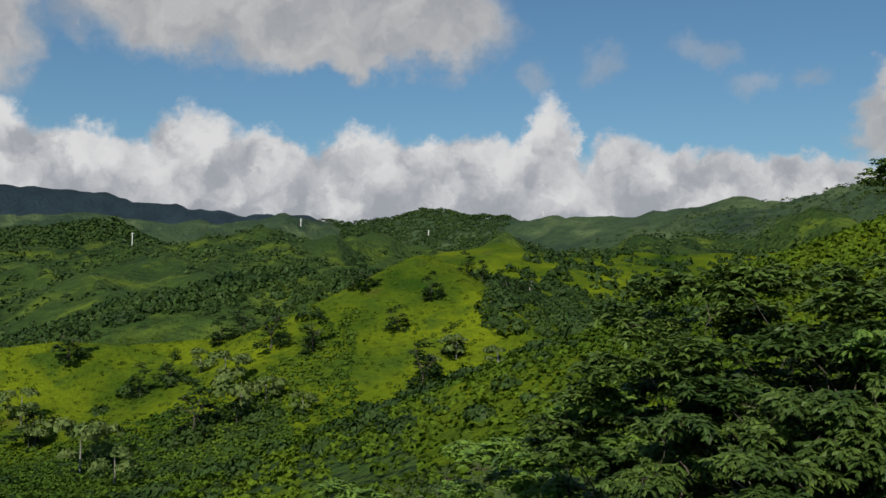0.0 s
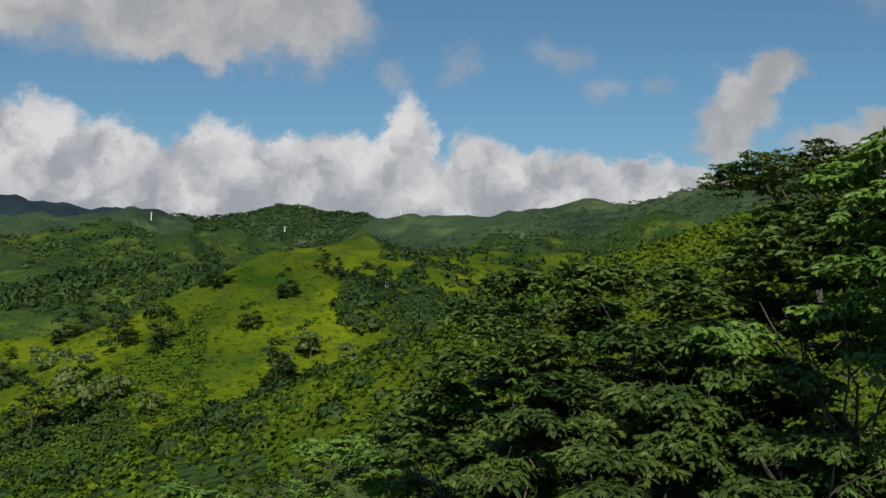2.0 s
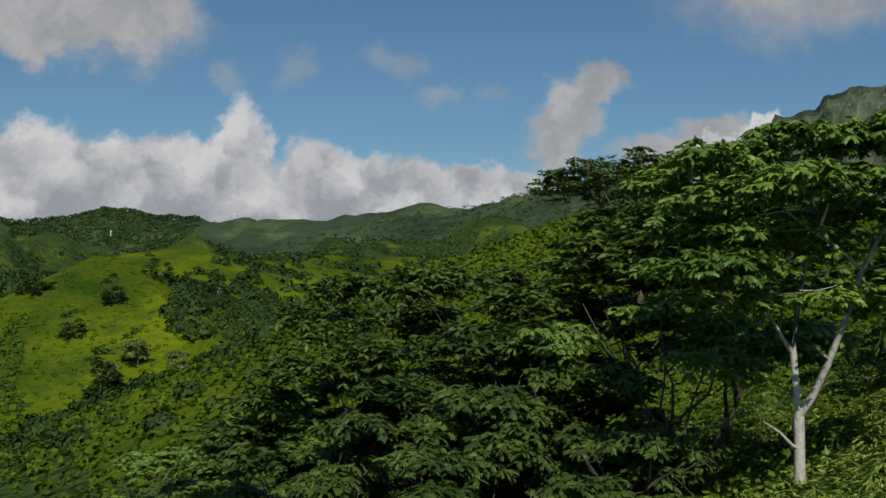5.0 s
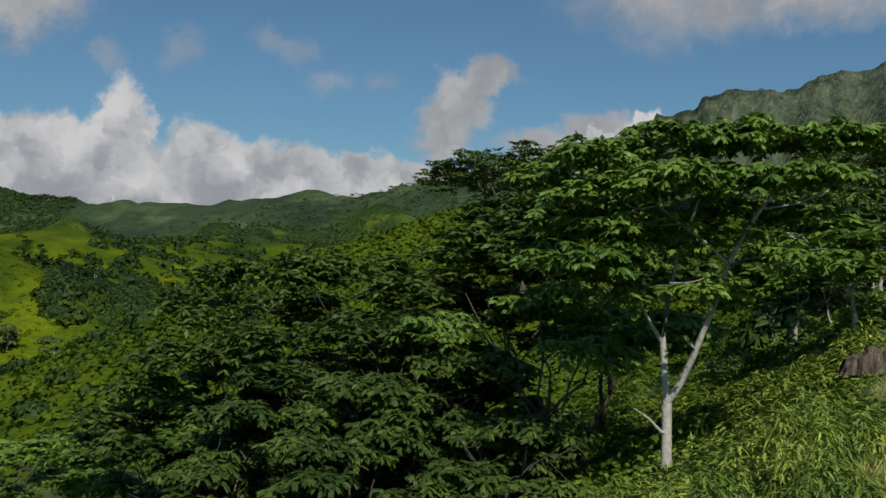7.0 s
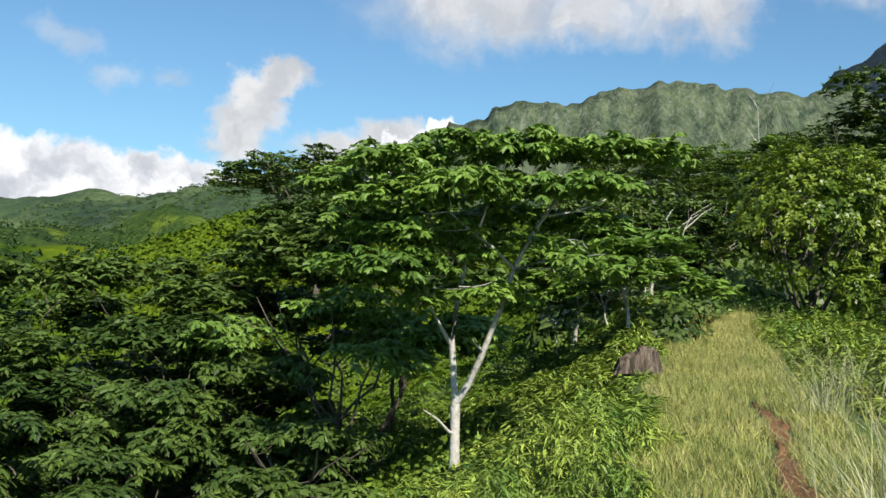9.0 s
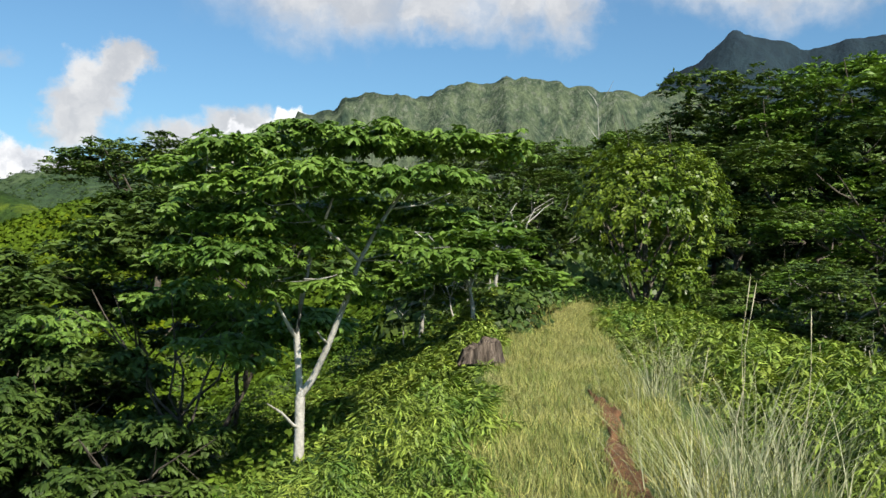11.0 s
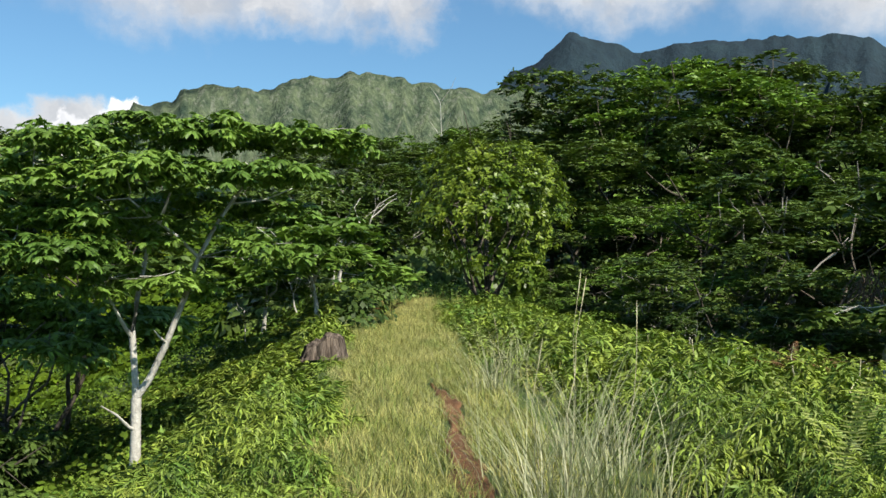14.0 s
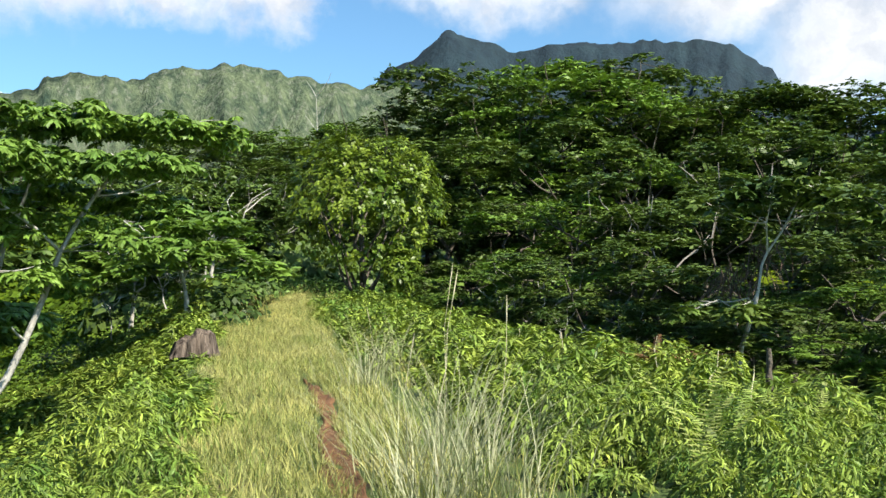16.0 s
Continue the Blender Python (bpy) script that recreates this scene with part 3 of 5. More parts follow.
def grow(name, label, rng, skeleton, pads, radius, per_pad, template, bark, leaf, group="", category="tree", size=(0.8, 1.2), twig=0.02, at=(0, 0, 0), slim=1.0, dome=0.40):
    """A tree from its limbs [(points, radii)] and the centres of its leaf pads; each pad hangs on a twig from the nearest limb."""
    root = new(name)
    tagged(root, label, category, group)
    nodes = []
    for i, (pts, rad) in enumerate(skeleton):
        rad = np.asarray(rad) * slim
        v, f = tube(pts, rad, 8 if i == 0 else 6)
        part("trunk" if i == 0 else "limb", smooth(mesh_np("limb", v, f)), bark, root)
        nodes += [np.array(p) for p in pts[1:]] if i else [np.array(pts[-1])]
    nodes = np.array(nodes)
    chunks = []
    for c in pads:
        d = np.linalg.norm((nodes - c) * np.array([1, 1, 1.3]), axis=1) + np.where(nodes[:, 2] > c[2] - 0.05, 0.8, 0)
        a = nodes[int(np.argmin(d))]
        chunks.append(tube(bent(a, c, rng, 4, 0.05, -0.08), [twig, twig * 0.8, twig * 0.6, twig * 0.35], 3))
        nodes = np.vstack([nodes, a + (np.asarray(c) - a) * 0.6])
    v, f = merge(chunks)
    tagged(part("twigwork", mesh_np("twigwork", v, f), bark, root), kind="stuff")
    v, f = pad_leaves(rng, pads, radius, per_pad, template, size, 7, dome)
    tagged(part("crown", mesh_np("crown", v, f), leaf, root), kind="stuff")
    root.location = at
    return root


def umbrella(name, label, seed, tall, spread, trunk, fork, pad, per_pad, template, bark, leaf, n_pads=40, low=0.45, group="", at=(0, 0, 0), size=(0.8, 1.2), lean=0.05, flat=False, dome=0.40, per=6):
    """A spreading tree with flat leaf tiers: tall and spread in metres, fork and low as shares of the height."""
    rng = np.random.default_rng(seed)
    top = np.array([rng.normal(0, lean) * tall, rng.normal(0, lean) * tall, fork * tall])
    sk = [(bent((0, 0, -0.4), top, rng, 6, 0.02), np.linspace(trunk * 1.15, trunk * 0.55, 6))]
    arms = rng.integers(4, 7)
    for k in range(arms):
        a = 2 * math.pi * (k + rng.uniform(-0.25, 0.25)) / arms
        rr, hh = spread * rng.uniform(0.45, 0.80), tall * rng.uniform(min(max(low + 0.12, fork + 0.1), 0.88), 0.93)
        end = np.array([rr * math.cos(a), rr * math.sin(a), hh]) + np.array([top[0], top[1], 0])
        start = np.array(sk[0][0][-1 if k < 3 else -2])
        pts = bent(start, end, rng, 6, 0.05, -0.05)
        sk.append((pts, np.linspace(trunk * 0.5, trunk * 0.12, 6)))
        fork_at = pts[3]
        a2 = a + rng.choice([-1, 1]) * rng.uniform(0.5, 0.9)
        end2 = fork_at + np.array([math.cos(a2), math.sin(a2), 0.75]) * spread * 0.4
        end2[2] = min(end2[2], tall * 0.96)
        sk.append((bent(fork_at, end2, rng, 4, 0.05), np.linspace(trunk * 0.3, trunk * 0.12, 4)))
    pads, rad = [], []
    tiers = 6
    for k in range(max(n_pads // per, 6)):
        t = min(max(((k % tiers) + rng.uniform(-0.45, 0.45)) / (tiers - 1), 0.0), 1.0)
        zz = tall * (low + (0.97 - low) * t)
        reach = spread * math.sqrt(max(0.03, 1 - (max(0, t - 0.4) / 0.66) ** 2))
        reach = spread if flat else reach
        a, q = rng.uniform(0, 2 * math.pi), reach * math.sqrt(rng.uniform(0.15 if t < 0.75 else 0.0, 1.0))
        plate = spread * rng.uniform(0.22, 0.38) * (per / 6) ** 0.45
        for _ in range(per):
            b, w = rng.uniform(0, 2 * math.pi), plate * math.sqrt(rng.random())
            pads.append((q * math.cos(a) + w * math.cos(b) + top[0] * 0.6, q * math.sin(a) + w * math.sin(b) + top[1] * 0.6, zz - 0.42 * w * w / plate + rng.normal(0, 0.07) * plate))
            rad.append(pad * rng.uniform(0.7, 1.2))
    return grow(name, label, rng, sk, np.array(pads), np.array(rad), per_pad, template, bark, leaf, group, size=size, twig=trunk * 0.12, at=at, dome=dome)


def rooted(az, r, sink=0.0):
    """A point on the land at az degrees and r metres."""
    p = place(az, 0, r)
    return (p.x, p.y, ground_z(p.x, p.y) - sink)


def tall_to(az, r, el):
    """The height of a tree at az, r whose top shows at that elevation."""
    return place(az, el, r).z - rooted(az, r)[2]


# the pale-barked tree at the spur's edge
def pale_tree():
    rng = np.random.default_rng(7)
    P = lambda az, el, r: np.array(place(az, el, r))
    base = np.array(rooted(-37.04, 18.0))
    sk = [
        ([base - (0, 0, 0.3), base + (0, 0, 0.1), P(-37.04, -8.2, 18), P(-37.02, -6.6, 18)], [0.16, 0.13, 0.115, 0.12]),
        ([P(-37.02, -6.6, 18), P(-36.9, -5.0, 18), P(-36.75, -3.3, 18), P(-36.95, -1.2, 18), P(-37.3, 0.8, 18), P(-37.5, 1.9, 18)], [0.095, 0.085, 0.085, 0.07, 0.06, 0.045]),
        ([P(-37.02, -6.6, 18), P(-37.7, -5.6, 17.9), P(-38.5, -3.8, 17.8), P(-39.3, -1.6, 17.7), P(-40.2, 1.2, 17.6), P(-41.1, 3.0, 17.6), P(-41.9, 4.3, 17.6), P(-43.4, 6.4, 17.6)], [0.10, 0.085, 0.075, 0.065, 0.055, 0.05, 0.045, 0.03]),
        ([P(-36.75, -3.3, 18), P(-36.45, -2.9, 17.9), P(-36.1, -2.3, 17.7), P(-35.2, -0.6, 17.4)], [0.06, 0.05, 0.04, 0.02]),
        ([P(-37.5, 1.9, 18), P(-36.6, 2.4, 18.2), P(-35.6, 3.6, 18.4), P(-34.0, 5.6, 18.6), P(-32.8, 6.6, 18.8)], [0.045, 0.04, 0.034, 0.028, 0.02]),
        ([P(-37.5, 1.9, 18), P(-38.1, 3.2, 17.8), P(-38.6, 4.8, 17.4), P(-38.9, 6.8, 17.0)], [0.045, 0.04, 0.03, 0.02]),
        ([P(-40.2, 1.2, 17.6), P(-39.0, 2.4, 17.2), P(-37.6, 3.4, 16.8), P(-36.4, 4.4, 16.4)], [0.04, 0.034, 0.028, 0.02]),
        ([P(-37.04, -8.3, 18), P(-36.7, -8.2, 17.9), P(-36.0, -7.5, 17.7), P(-35.2, -7.0, 17.4)], [0.05, 0.04, 0.03, 0.015]),
        ([P(-38.6, -3.6, 17.8), P(-38.2, -3.3, 17.6), P(-37.9, -2.9, 17.4)], [0.035, 0.025, 0.012]),
        ([P(-41.9, 4.3, 17.6), P(-43.8, 4.6, 17.8), P(-46.0, 5.6, 18.2), P(-47.3, 7.2, 18.5)], [0.024, 0.02, 0.015, 0.01]),
    ]
    pads = []
    # leaf tiers: azimuth, elevation, distance, width
    tiers = [(-31.0, 6.2, 18.8, 0.8), (-32.6, 7.2, 19.4, 0.9), (-34.4, 7.4, 17.4, 0.9), (-36.4, 8.0, 18.6, 1.0), (-38.6, 8.4, 17.2, 1.0), (-40.4, 8.5, 19.0, 1.0), (-42.4, 8.5, 17.6, 1.0),
             (-44.4, 8.2, 18.6, 0.9), (-46.2, 8.3, 18.2, 0.9), (-47.6, 7.8, 18.6, 0.6), (-33.0, 5.2, 17.2, 0.9), (-35.2, 5.8, 16.6, 0.9), (-37.8, 6.2, 16.2, 0.9), (-41.0, 6.4, 16.6, 0.9), (-43.8, 6.2, 16.8, 0.8),
             (-31.4, 3.6, 17.8, 0.9), (-33.4, 3.2, 16.8, 0.8), (-35.0, 3.6, 19.4, 0.8), (-39.4, 4.2, 19.6, 0.8), (-32.2, 1.6, 17.0, 0.9), (-34.2, 1.4, 16.4, 0.7), (-44.0, 4.0, 19.4, 0.7)]
    for az, el, r, w in tiers:
        c = P(az, el + 0.7, r)
        for _ in range(7):
            b, q = rng.uniform(0, 2 * math.pi), w * math.sqrt(rng.random())
            pads.append(c + np.array([q * math.cos(b), q * math.sin(b), -0.22 * q * q / w + rng.normal(0, 0.04)]))
    for _ in range(16):
        pads.append(P(rng.uniform(-45.5, -31), rng.uniform(1.6, 7.4), rng.uniform(16.2, 19.6)))
    for az, el in ((-35.6, 0.3), (-37.0, 0.4), (-38.2, 0.2), (-39.4, 0.6), (-40.0, -0.2), (-34.6, -0.4), (-43.6, 2.4), (-44.6, 2.0), (-45.4, 2.2), (-33.6, 0.8)):
        pads.append(P(az, el, rng.uniform(16.4, 17.6)))
    return grow("pale_tree", "young feathery-leaved tree with forked white trunk on the fern bank", rng, sk, np.array(pads), 0.50, 98, LEAF_NEAR, M_BARK_PALE, M_LEAF, size=(0.75, 1.2), twig=0.014, slim=0.78)


pale_tree()

SLOPE_LABEL = "feathery green tree with layered leaf sprays on the valley slope"
# azimuth, distance, top elevation, spread, seed, leaf, pads, low
SLOPE_TREES = [
    (-30.7, 22.0, 0.4, 2.9, 11, 0, 40, 0.95), (-28.6, 31.0, 5.6, 3.3, 12, 1, 80, 0.62), (-31.5, 27.0, 6.6, 3.2, 13, 1, 70, 0.85), (-24.6, 30.0, 0.4, 2.8, 24, 1, 60, 0.3),
    (-12.6, 29.0, 1.2, 3.2, 14, 1, 90, 0.25), (-17.2, 30.0, 1.6, 3.4, 15, 1, 90, 0.25), (-21.8, 28.0, 0.6, 3.0, 16, 1, 80, 0.3), (-14.8, 25.0, -4.2, 2.4, 17, 1, 56, 0.3),
    (-20.5, 23.0, -4.8, 2.6, 18, 1, 60, 0.3), (-25.6, 22.0, -3.8, 2.3, 19, 1, 54, 0.3), (-8.6, 27.0, -6.0, 2.6, 20, 0, 54, 0.35), (-3.0, 30.0, -8.6, 2.6, 21, 0, 50, 0.4),
    (-33.6, 33.0, 6.4, 3.6, 22, 1, 70, 0.8), (-28.0, 19.0, -7.4, 1.9, 25, 1, 44, 0.3), (4.5, 32.0, -10.4, 2.6, 26, 0, 46, 0.4), (-18.0, 19.0, -8.6, 1.9, 27, 1, 44, 0.3),
    (-10.4, 26.0, -3.4, 2.4, 28, 1, 56, 0.3), (-13.4, 22.0, -6.6, 2.2, 29, 1, 48, 0.3), (-15.6, 33.0, -0.2, 3.0, 30, 1, 60, 0.25), (-19.4, 26.0, -1.8, 2.8, 31, 1, 60, 0.25),
    (-23.2, 25.0, -1.2, 2.6, 32, 1, 56, 0.25), (-22.0, 35.0, 1.6, 3.2, 33, 1, 60, 0.3), (-11.4, 35.0, -0.4, 2.8, 34, 1, 56, 0.3),
]
# leaf 1 picks the copy with shade in its colour, leaf 0 the plain one
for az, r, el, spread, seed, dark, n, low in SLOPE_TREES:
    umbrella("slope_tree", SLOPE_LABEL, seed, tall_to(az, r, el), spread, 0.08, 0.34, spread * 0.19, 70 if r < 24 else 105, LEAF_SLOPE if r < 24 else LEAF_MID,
             M_BARK, (M_LEAF, M_LEAF_SHADED)[dark], int(n * 1.5), low * 0.8, "trees on the valley slope", rooted(az, r), size=(0.8, 1.15))

# the flat-topped tree further down the slope
umbrella("flat_topped_tree", "wide flat-topped dark green tree above the slope trees", 31, tall_to(-28.8, 62, 7.7), 5.4, 0.22, 0.5, 0.9, 70, LEAF_FAR, M_BARK, M_LEAF_DARK, 250, 0.80, "", rooted(-28.8, 62), size=(0.8, 1.2), flat=True, dome=0.2)

# slender pale-trunked trees behind the stump
for az, r, el, spread, seed in ((-46.95, 27.0, 4.6, 2.0, 41), (-43.6, 33.0, 3.0, 2.0, 42), (-49.2, 38.0, 5.6, 2.8, 43), (-51.0, 44.0, 6.2, 3.2, 44), (-45.6, 42.0, 6.4, 3.4, 45)):
    umbrella("slender_tree", "slender pale-trunked tree with thin flat leaf tiers", seed, tall_to(az, r, el), spread, 0.085, 0.5, 0.55, 77, LEAF_MID, M_BARK_PALE if seed < 45 else M_BARK_GREY, M_LEAF if seed < 43 else M_LEAF_DARK, 66, 0.55, "slender trees behind the stump", rooted(az, r), size=(0.8, 1.2))

# the forest: five grown trees, copied
FOREST_LABEL = "tall spreading forest tree with dark layered flat crown"
models = [umbrella("forest_tree", FOREST_LABEL, 50 + k, 14.0, 5.6, 0.20, 0.36, 1.05, 119, LEAF_FAR, M_BARK_GREY if k == 1 else M_BARK, M_LEAF if k == 0 else M_LEAF_DARK, 126, 0.12, "forest trees", size=(0.8, 1.35), dome=0.34, per=12) for k in range(5)]
# azimuth, distance, top elevation
FOREST = [
    (-48.5, 62, 8.2), (-52.0, 66, 9.0), (-55.5, 70, 9.6), (-44.5, 64, 8.3), (-58.2, 72, 9.8),
    (-45.4, 52, 6.9), (-48.6, 49, 7.6), (-51.6, 50, 8.3), (-54.6, 52, 9.0), (-57.4, 56, 9.6), (-50.2, 41, 5.4), (-53.6, 43, 6.6),
    (-61.0, 66, 11.4), (-64.6, 64, 12.5), (-68.4, 62, 13.2), (-72.4, 62, 12.8), (-76.2, 64, 12.2), (-79.4, 68, 10.6), (-83.0, 60, 11.2), (-87.0, 58, 11.0), (-91.0, 56, 11.0),
    (-62.8, 60, 10.6), (-66.4, 58, 11.6), (-70.4, 57, 12.0), (-74.4, 58, 11.4), (-77.8, 60, 10.6), (-81.0, 62, 10.2),
    (-63.5, 50, 8.6), (-67.5, 48, 9.6), (-71.5, 47, 10.4), (-75.6, 46, 9.6), (-79.6, 46, 9.0), (-83.8, 44, 9.2), (-88.2, 44, 9.0),
    (-65.6, 40, 5.2), (-69.8, 38, 6.6), (-74.0, 37, 7.4), (-78.6, 37, 6.4), (-83.0, 36, 6.8), (-87.6, 35, 6.0),
    (-64.6, 33, 1.6), (-68.2, 31, 2.6), (-72.6, 30, 3.2), (-77.0, 30, 2.6), (-81.6, 29, 3.6), (-86.2, 28, 2.4), (-91.0, 28, 4.0),
]
back = [umbrella("forest_tree", FOREST_LABEL, 60 + k, 14.0, 5.6, 0.20, 0.36, 1.15, 98, LEAF_FAR, M_BARK, (M_LEAF_DARK, M_LEAF_DARK, M_LEAF)[k], 168, 0.3, "forest trees", size=(0.9, 1.4), dome=0.30, per=12) for k in range(3)]
used = set()
rng_f = np.random.default_rng(90)
for k, (az, r, el) in enumerate(FOREST):
    tall = tall_to(az, r, el + (0.3 if r > 55 and az < -63 else -0.4))
    sxy = (tall / 14.0) ** 0.72 * rng_f.uniform(0.92, 1.18)
    m = Matrix.LocRotScale(rooted(az, r, 0.1), Euler((0, 0, rng_f.uniform(0, 6.28))), (sxy, sxy, tall / 14.0))
    pool = back if r > 55 else models
    src = pool[k % len(pool)]
    twin = src if src.name not in used else copy_thing(src, Matrix.Identity(4))
    used.add(src.name)
    twin.matrix_basis = m


# the round broad-leaved tree on the spur
def round_tree():
    rng = np.random.default_rng(61)
    b = np.array(rooted(-58.9, 36.0))
    sk = [([b - (0, 0, 0.4), b + (0.05, 0, 1.2), b + (0.1, 0.1, 2.6), b + (0.0, 0.1, 4.2)], [0.15, 0.12, 0.10, 0.06])]
    for k in range(9):
        a = k * 0.7
        e = b + np.array([1.9 * math.cos(a), 1.9 * math.sin(a), rng.uniform(3.2, 5.0)])
        sk.append((bent(b + (0.3 * math.cos(a), 0.3 * math.sin(a), rng.uniform(0.0, 1.2)), e, rng, 5, 0.05), [0.06, 0.05, 0.045, 0.035, 0.02]))
    root = tagged(new("round_tree"), "rounded bushy tree with glossy yellow-green leaves beside the trail", "tree")
    for i, (p, rd) in enumerate(sk):
        v, f = tube(p, rd, 7)
        part("trunk" if i == 0 else "limb", smooth(mesh_np("limb", v, f)), M_BARK, root)
    low = place(-61.0, 0, 34.4)
    spots, out = [], []
    lobes = rng.normal(size=(16, 3))
    lobes /= np.linalg.norm(lobes, axis=1)[:, None]
    while len(spots) < 1050:
        d = rng.normal(size=3)
        d /= np.linalg.norm(d)
        if len(spots) < 930:
            if d[2] < -0.25 and rng.random() < 0.75:
                continue
            # swollen boughs with hollows between them
            near = np.max(lobes @ d)
            lump = 0.84 + 0.20 * min(1.0, max(0.0, (near - 0.72) / 0.2))
            depth = 1.0 if rng.random() < 0.75 else rng.uniform(0.6, 0.9)
            c = b + np.array([0, 0, 3.70]) + d * np.array([2.85, 2.85, 2.45]) * lump * depth * rng.uniform(0.94, 1.05)
        else:
            c = np.array([low.x, low.y, b[2] + 1.25]) + d * np.array([0.75, 0.75, 0.85]) * rng.uniform(0.7, 1.05)
        spots.append(c)
        out.append(d + np.array([0, 0, 0.55]) + rng.normal(0, 0.25, 3))
    spots, out = np.array(spots), np.array(out)
    out /= np.linalg.norm(out, axis=1)[:, None]
    # a rosette of broad pointed leaves at each twig's end
    per = 16
    o = np.repeat(out, per, 0)
    n = len(o)
    a = np.cross(o, rng.normal(size=(n, 3)))
    a /= np.linalg.norm(a, axis=1)[:, None]
    way = a + o * rng.uniform(-0.1, 0.9, (n, 1))
    way /= np.linalg.norm(way, axis=1)[:, None]
    side = np.cross(o, way)
    side /= np.linalg.norm(side, axis=1)[:, None] + 1e-6
    ln = rng.uniform(0.13, 0.21, (n, 1))
    c = np.repeat(spots, per, 0) + rng.normal(0, 0.05, (n, 3))
    v = np.stack([c, c + way * ln * 0.55 + side * ln * 0.27, c + way * ln - np.array([0, 0, 0.03]), c + way * ln * 0.55 - side * ln * 0.27], 1).reshape(-1, 3)
    tagged(part("crown", mesh_np("crown", v, np.arange(4 * n).reshape(-1, 4)), M_LEAF_LIME, root), kind="stuff")


round_tree()


# ------------------------------------------------------------------ plants of the spur
def ragged(x, y, scale, seed):
    return fbm(np.asarray(x) * scale, np.asarray(y) * scale, 3, seed)


TRAIL = np.array([(-2.6, -3.1), (3.2, 1.25), (5.3, 2.95), (6.89, 4.24), (8.40, 5.42), (9.74, 6.44), (11.60, 7.92), (12.78, 8.97), (14.78, 10.61), (18.3, 13.4), (22.5, 17.0), (28.0, 20.5)])


def trail_side(x, y):
    """Distance to the trail's middle line, positive to its right, and metres along it."""
    x, y = np.asarray(x, float), np.asarray(y, float)
    best, side, along, run = np.full(x.shape, 1e9), np.zeros(x.shape), np.zeros(x.shape), 0.0
    for a, b in zip(TRAIL[:-1], TRAIL[1:]):
        d = b - a
        ln = np.hypot(*d)
        t = np.clip(((x - a[0]) * d[0] + (y - a[1]) * d[1]) / ln ** 2, 0, 1)
        ex, ey = x - a[0] - t * d[0], y - a[1] - t * d[1]
        q = np.hypot(ex, ey)
        hit = q < best
        side = np.where(hit, np.sign(ex * d[1] - ey * d[0]) * q, side)
        along = np.where(hit, run + t * ln, along)
        best = np.minimum(best, q)
        run += ln
    return side, along


def trail():
    pts = []
    for a, b in zip(TRAIL[:-1], TRAIL[1:]):
        k = max(2, int(np.hypot(*(b - a)) / 0.12))
        pts += [a + (b - a) * i / k for i in range(k)]
    pts = np.array(pts)[:166]
    for _ in range(12):
        pts[1:-1] = 0.5 * pts[1:-1] + 0.25 * (pts[:-2] + pts[2:])
    d = np.gradient(pts, axis=0)
    d /= np.linalg.norm(d, axis=1)[:, None]
    nrm = np.stack([d[:, 1], -d[:, 0]], 1)
    s = np.arange(len(pts)) * 0.12
    cols = 9
    wob = 0.12 * fbm(s * 0.5, s * 0 + 3, 3, 8)
    half = np.interp(s, [0, 14, 18, 19.8], [0.18, 0.17, 0.12, 0.0]) * (1 + 0.7 * fbm(s * 1.1, s * 0, 3, 9))
    V = []
    for k in range(cols):
        u = k / (cols - 1) * 2 - 1
        edge = half * (1 + 0.7 * fbm(s * 3.0, s * 0 + 5 * np.sign(u), 2, 12))
        xy = pts + nrm * (wob + u * edge)[:, None]
        z = height(xy[:, 0], xy[:, 1]) + 0.05 - 0.035 * (1 - u * u) + 0.035 * fbm(xy[:, 0] * 5, xy[:, 1] * 5, 3, 14) - 0.06 * (abs(u) > 0.95) + 0.06 * ((s / 0.62 + 0.5 * fbm(s * 0.4, s * 0, 2, 15) + 0.35 * u) % 1.0 - 0.5)
        V.append(np.column_stack([xy, z]))
    V = np.stack(V, 1)
    n = len(pts)
    i, j = np.meshgrid(np.arange(n - 1), np.arange(cols - 1), indexing="ij")
    F = np.stack([i * cols + j, i * cols + j + 1, (i + 1) * cols + j + 1, (i + 1) * cols + j], -1).reshape(-1, 4)
    thing("trail", smooth(mesh_np("trail", V.reshape(-1, 3), F)), M_DIRT, "narrow worn trail of bare red-brown earth", "trail", kind="structure")


trail()

FROND = strap(2, 0.090, 0.0098, 1.1)
SMALL_FROND = diamond(0.120, 0.019, 0.9)


STUMP_AT = rooted(-47.3, 19.5)


def over_spur(rng, n, s0, s1, n0, n1):
    s, q = rng.uniform(s0, s1, n), rng.uniform(n0, n1, n)
    return FOOT[0] + s * ALONG[0] + q * ACROSS[0], FOOT[1] + s * ALONG[1] + q * ACROSS[1]


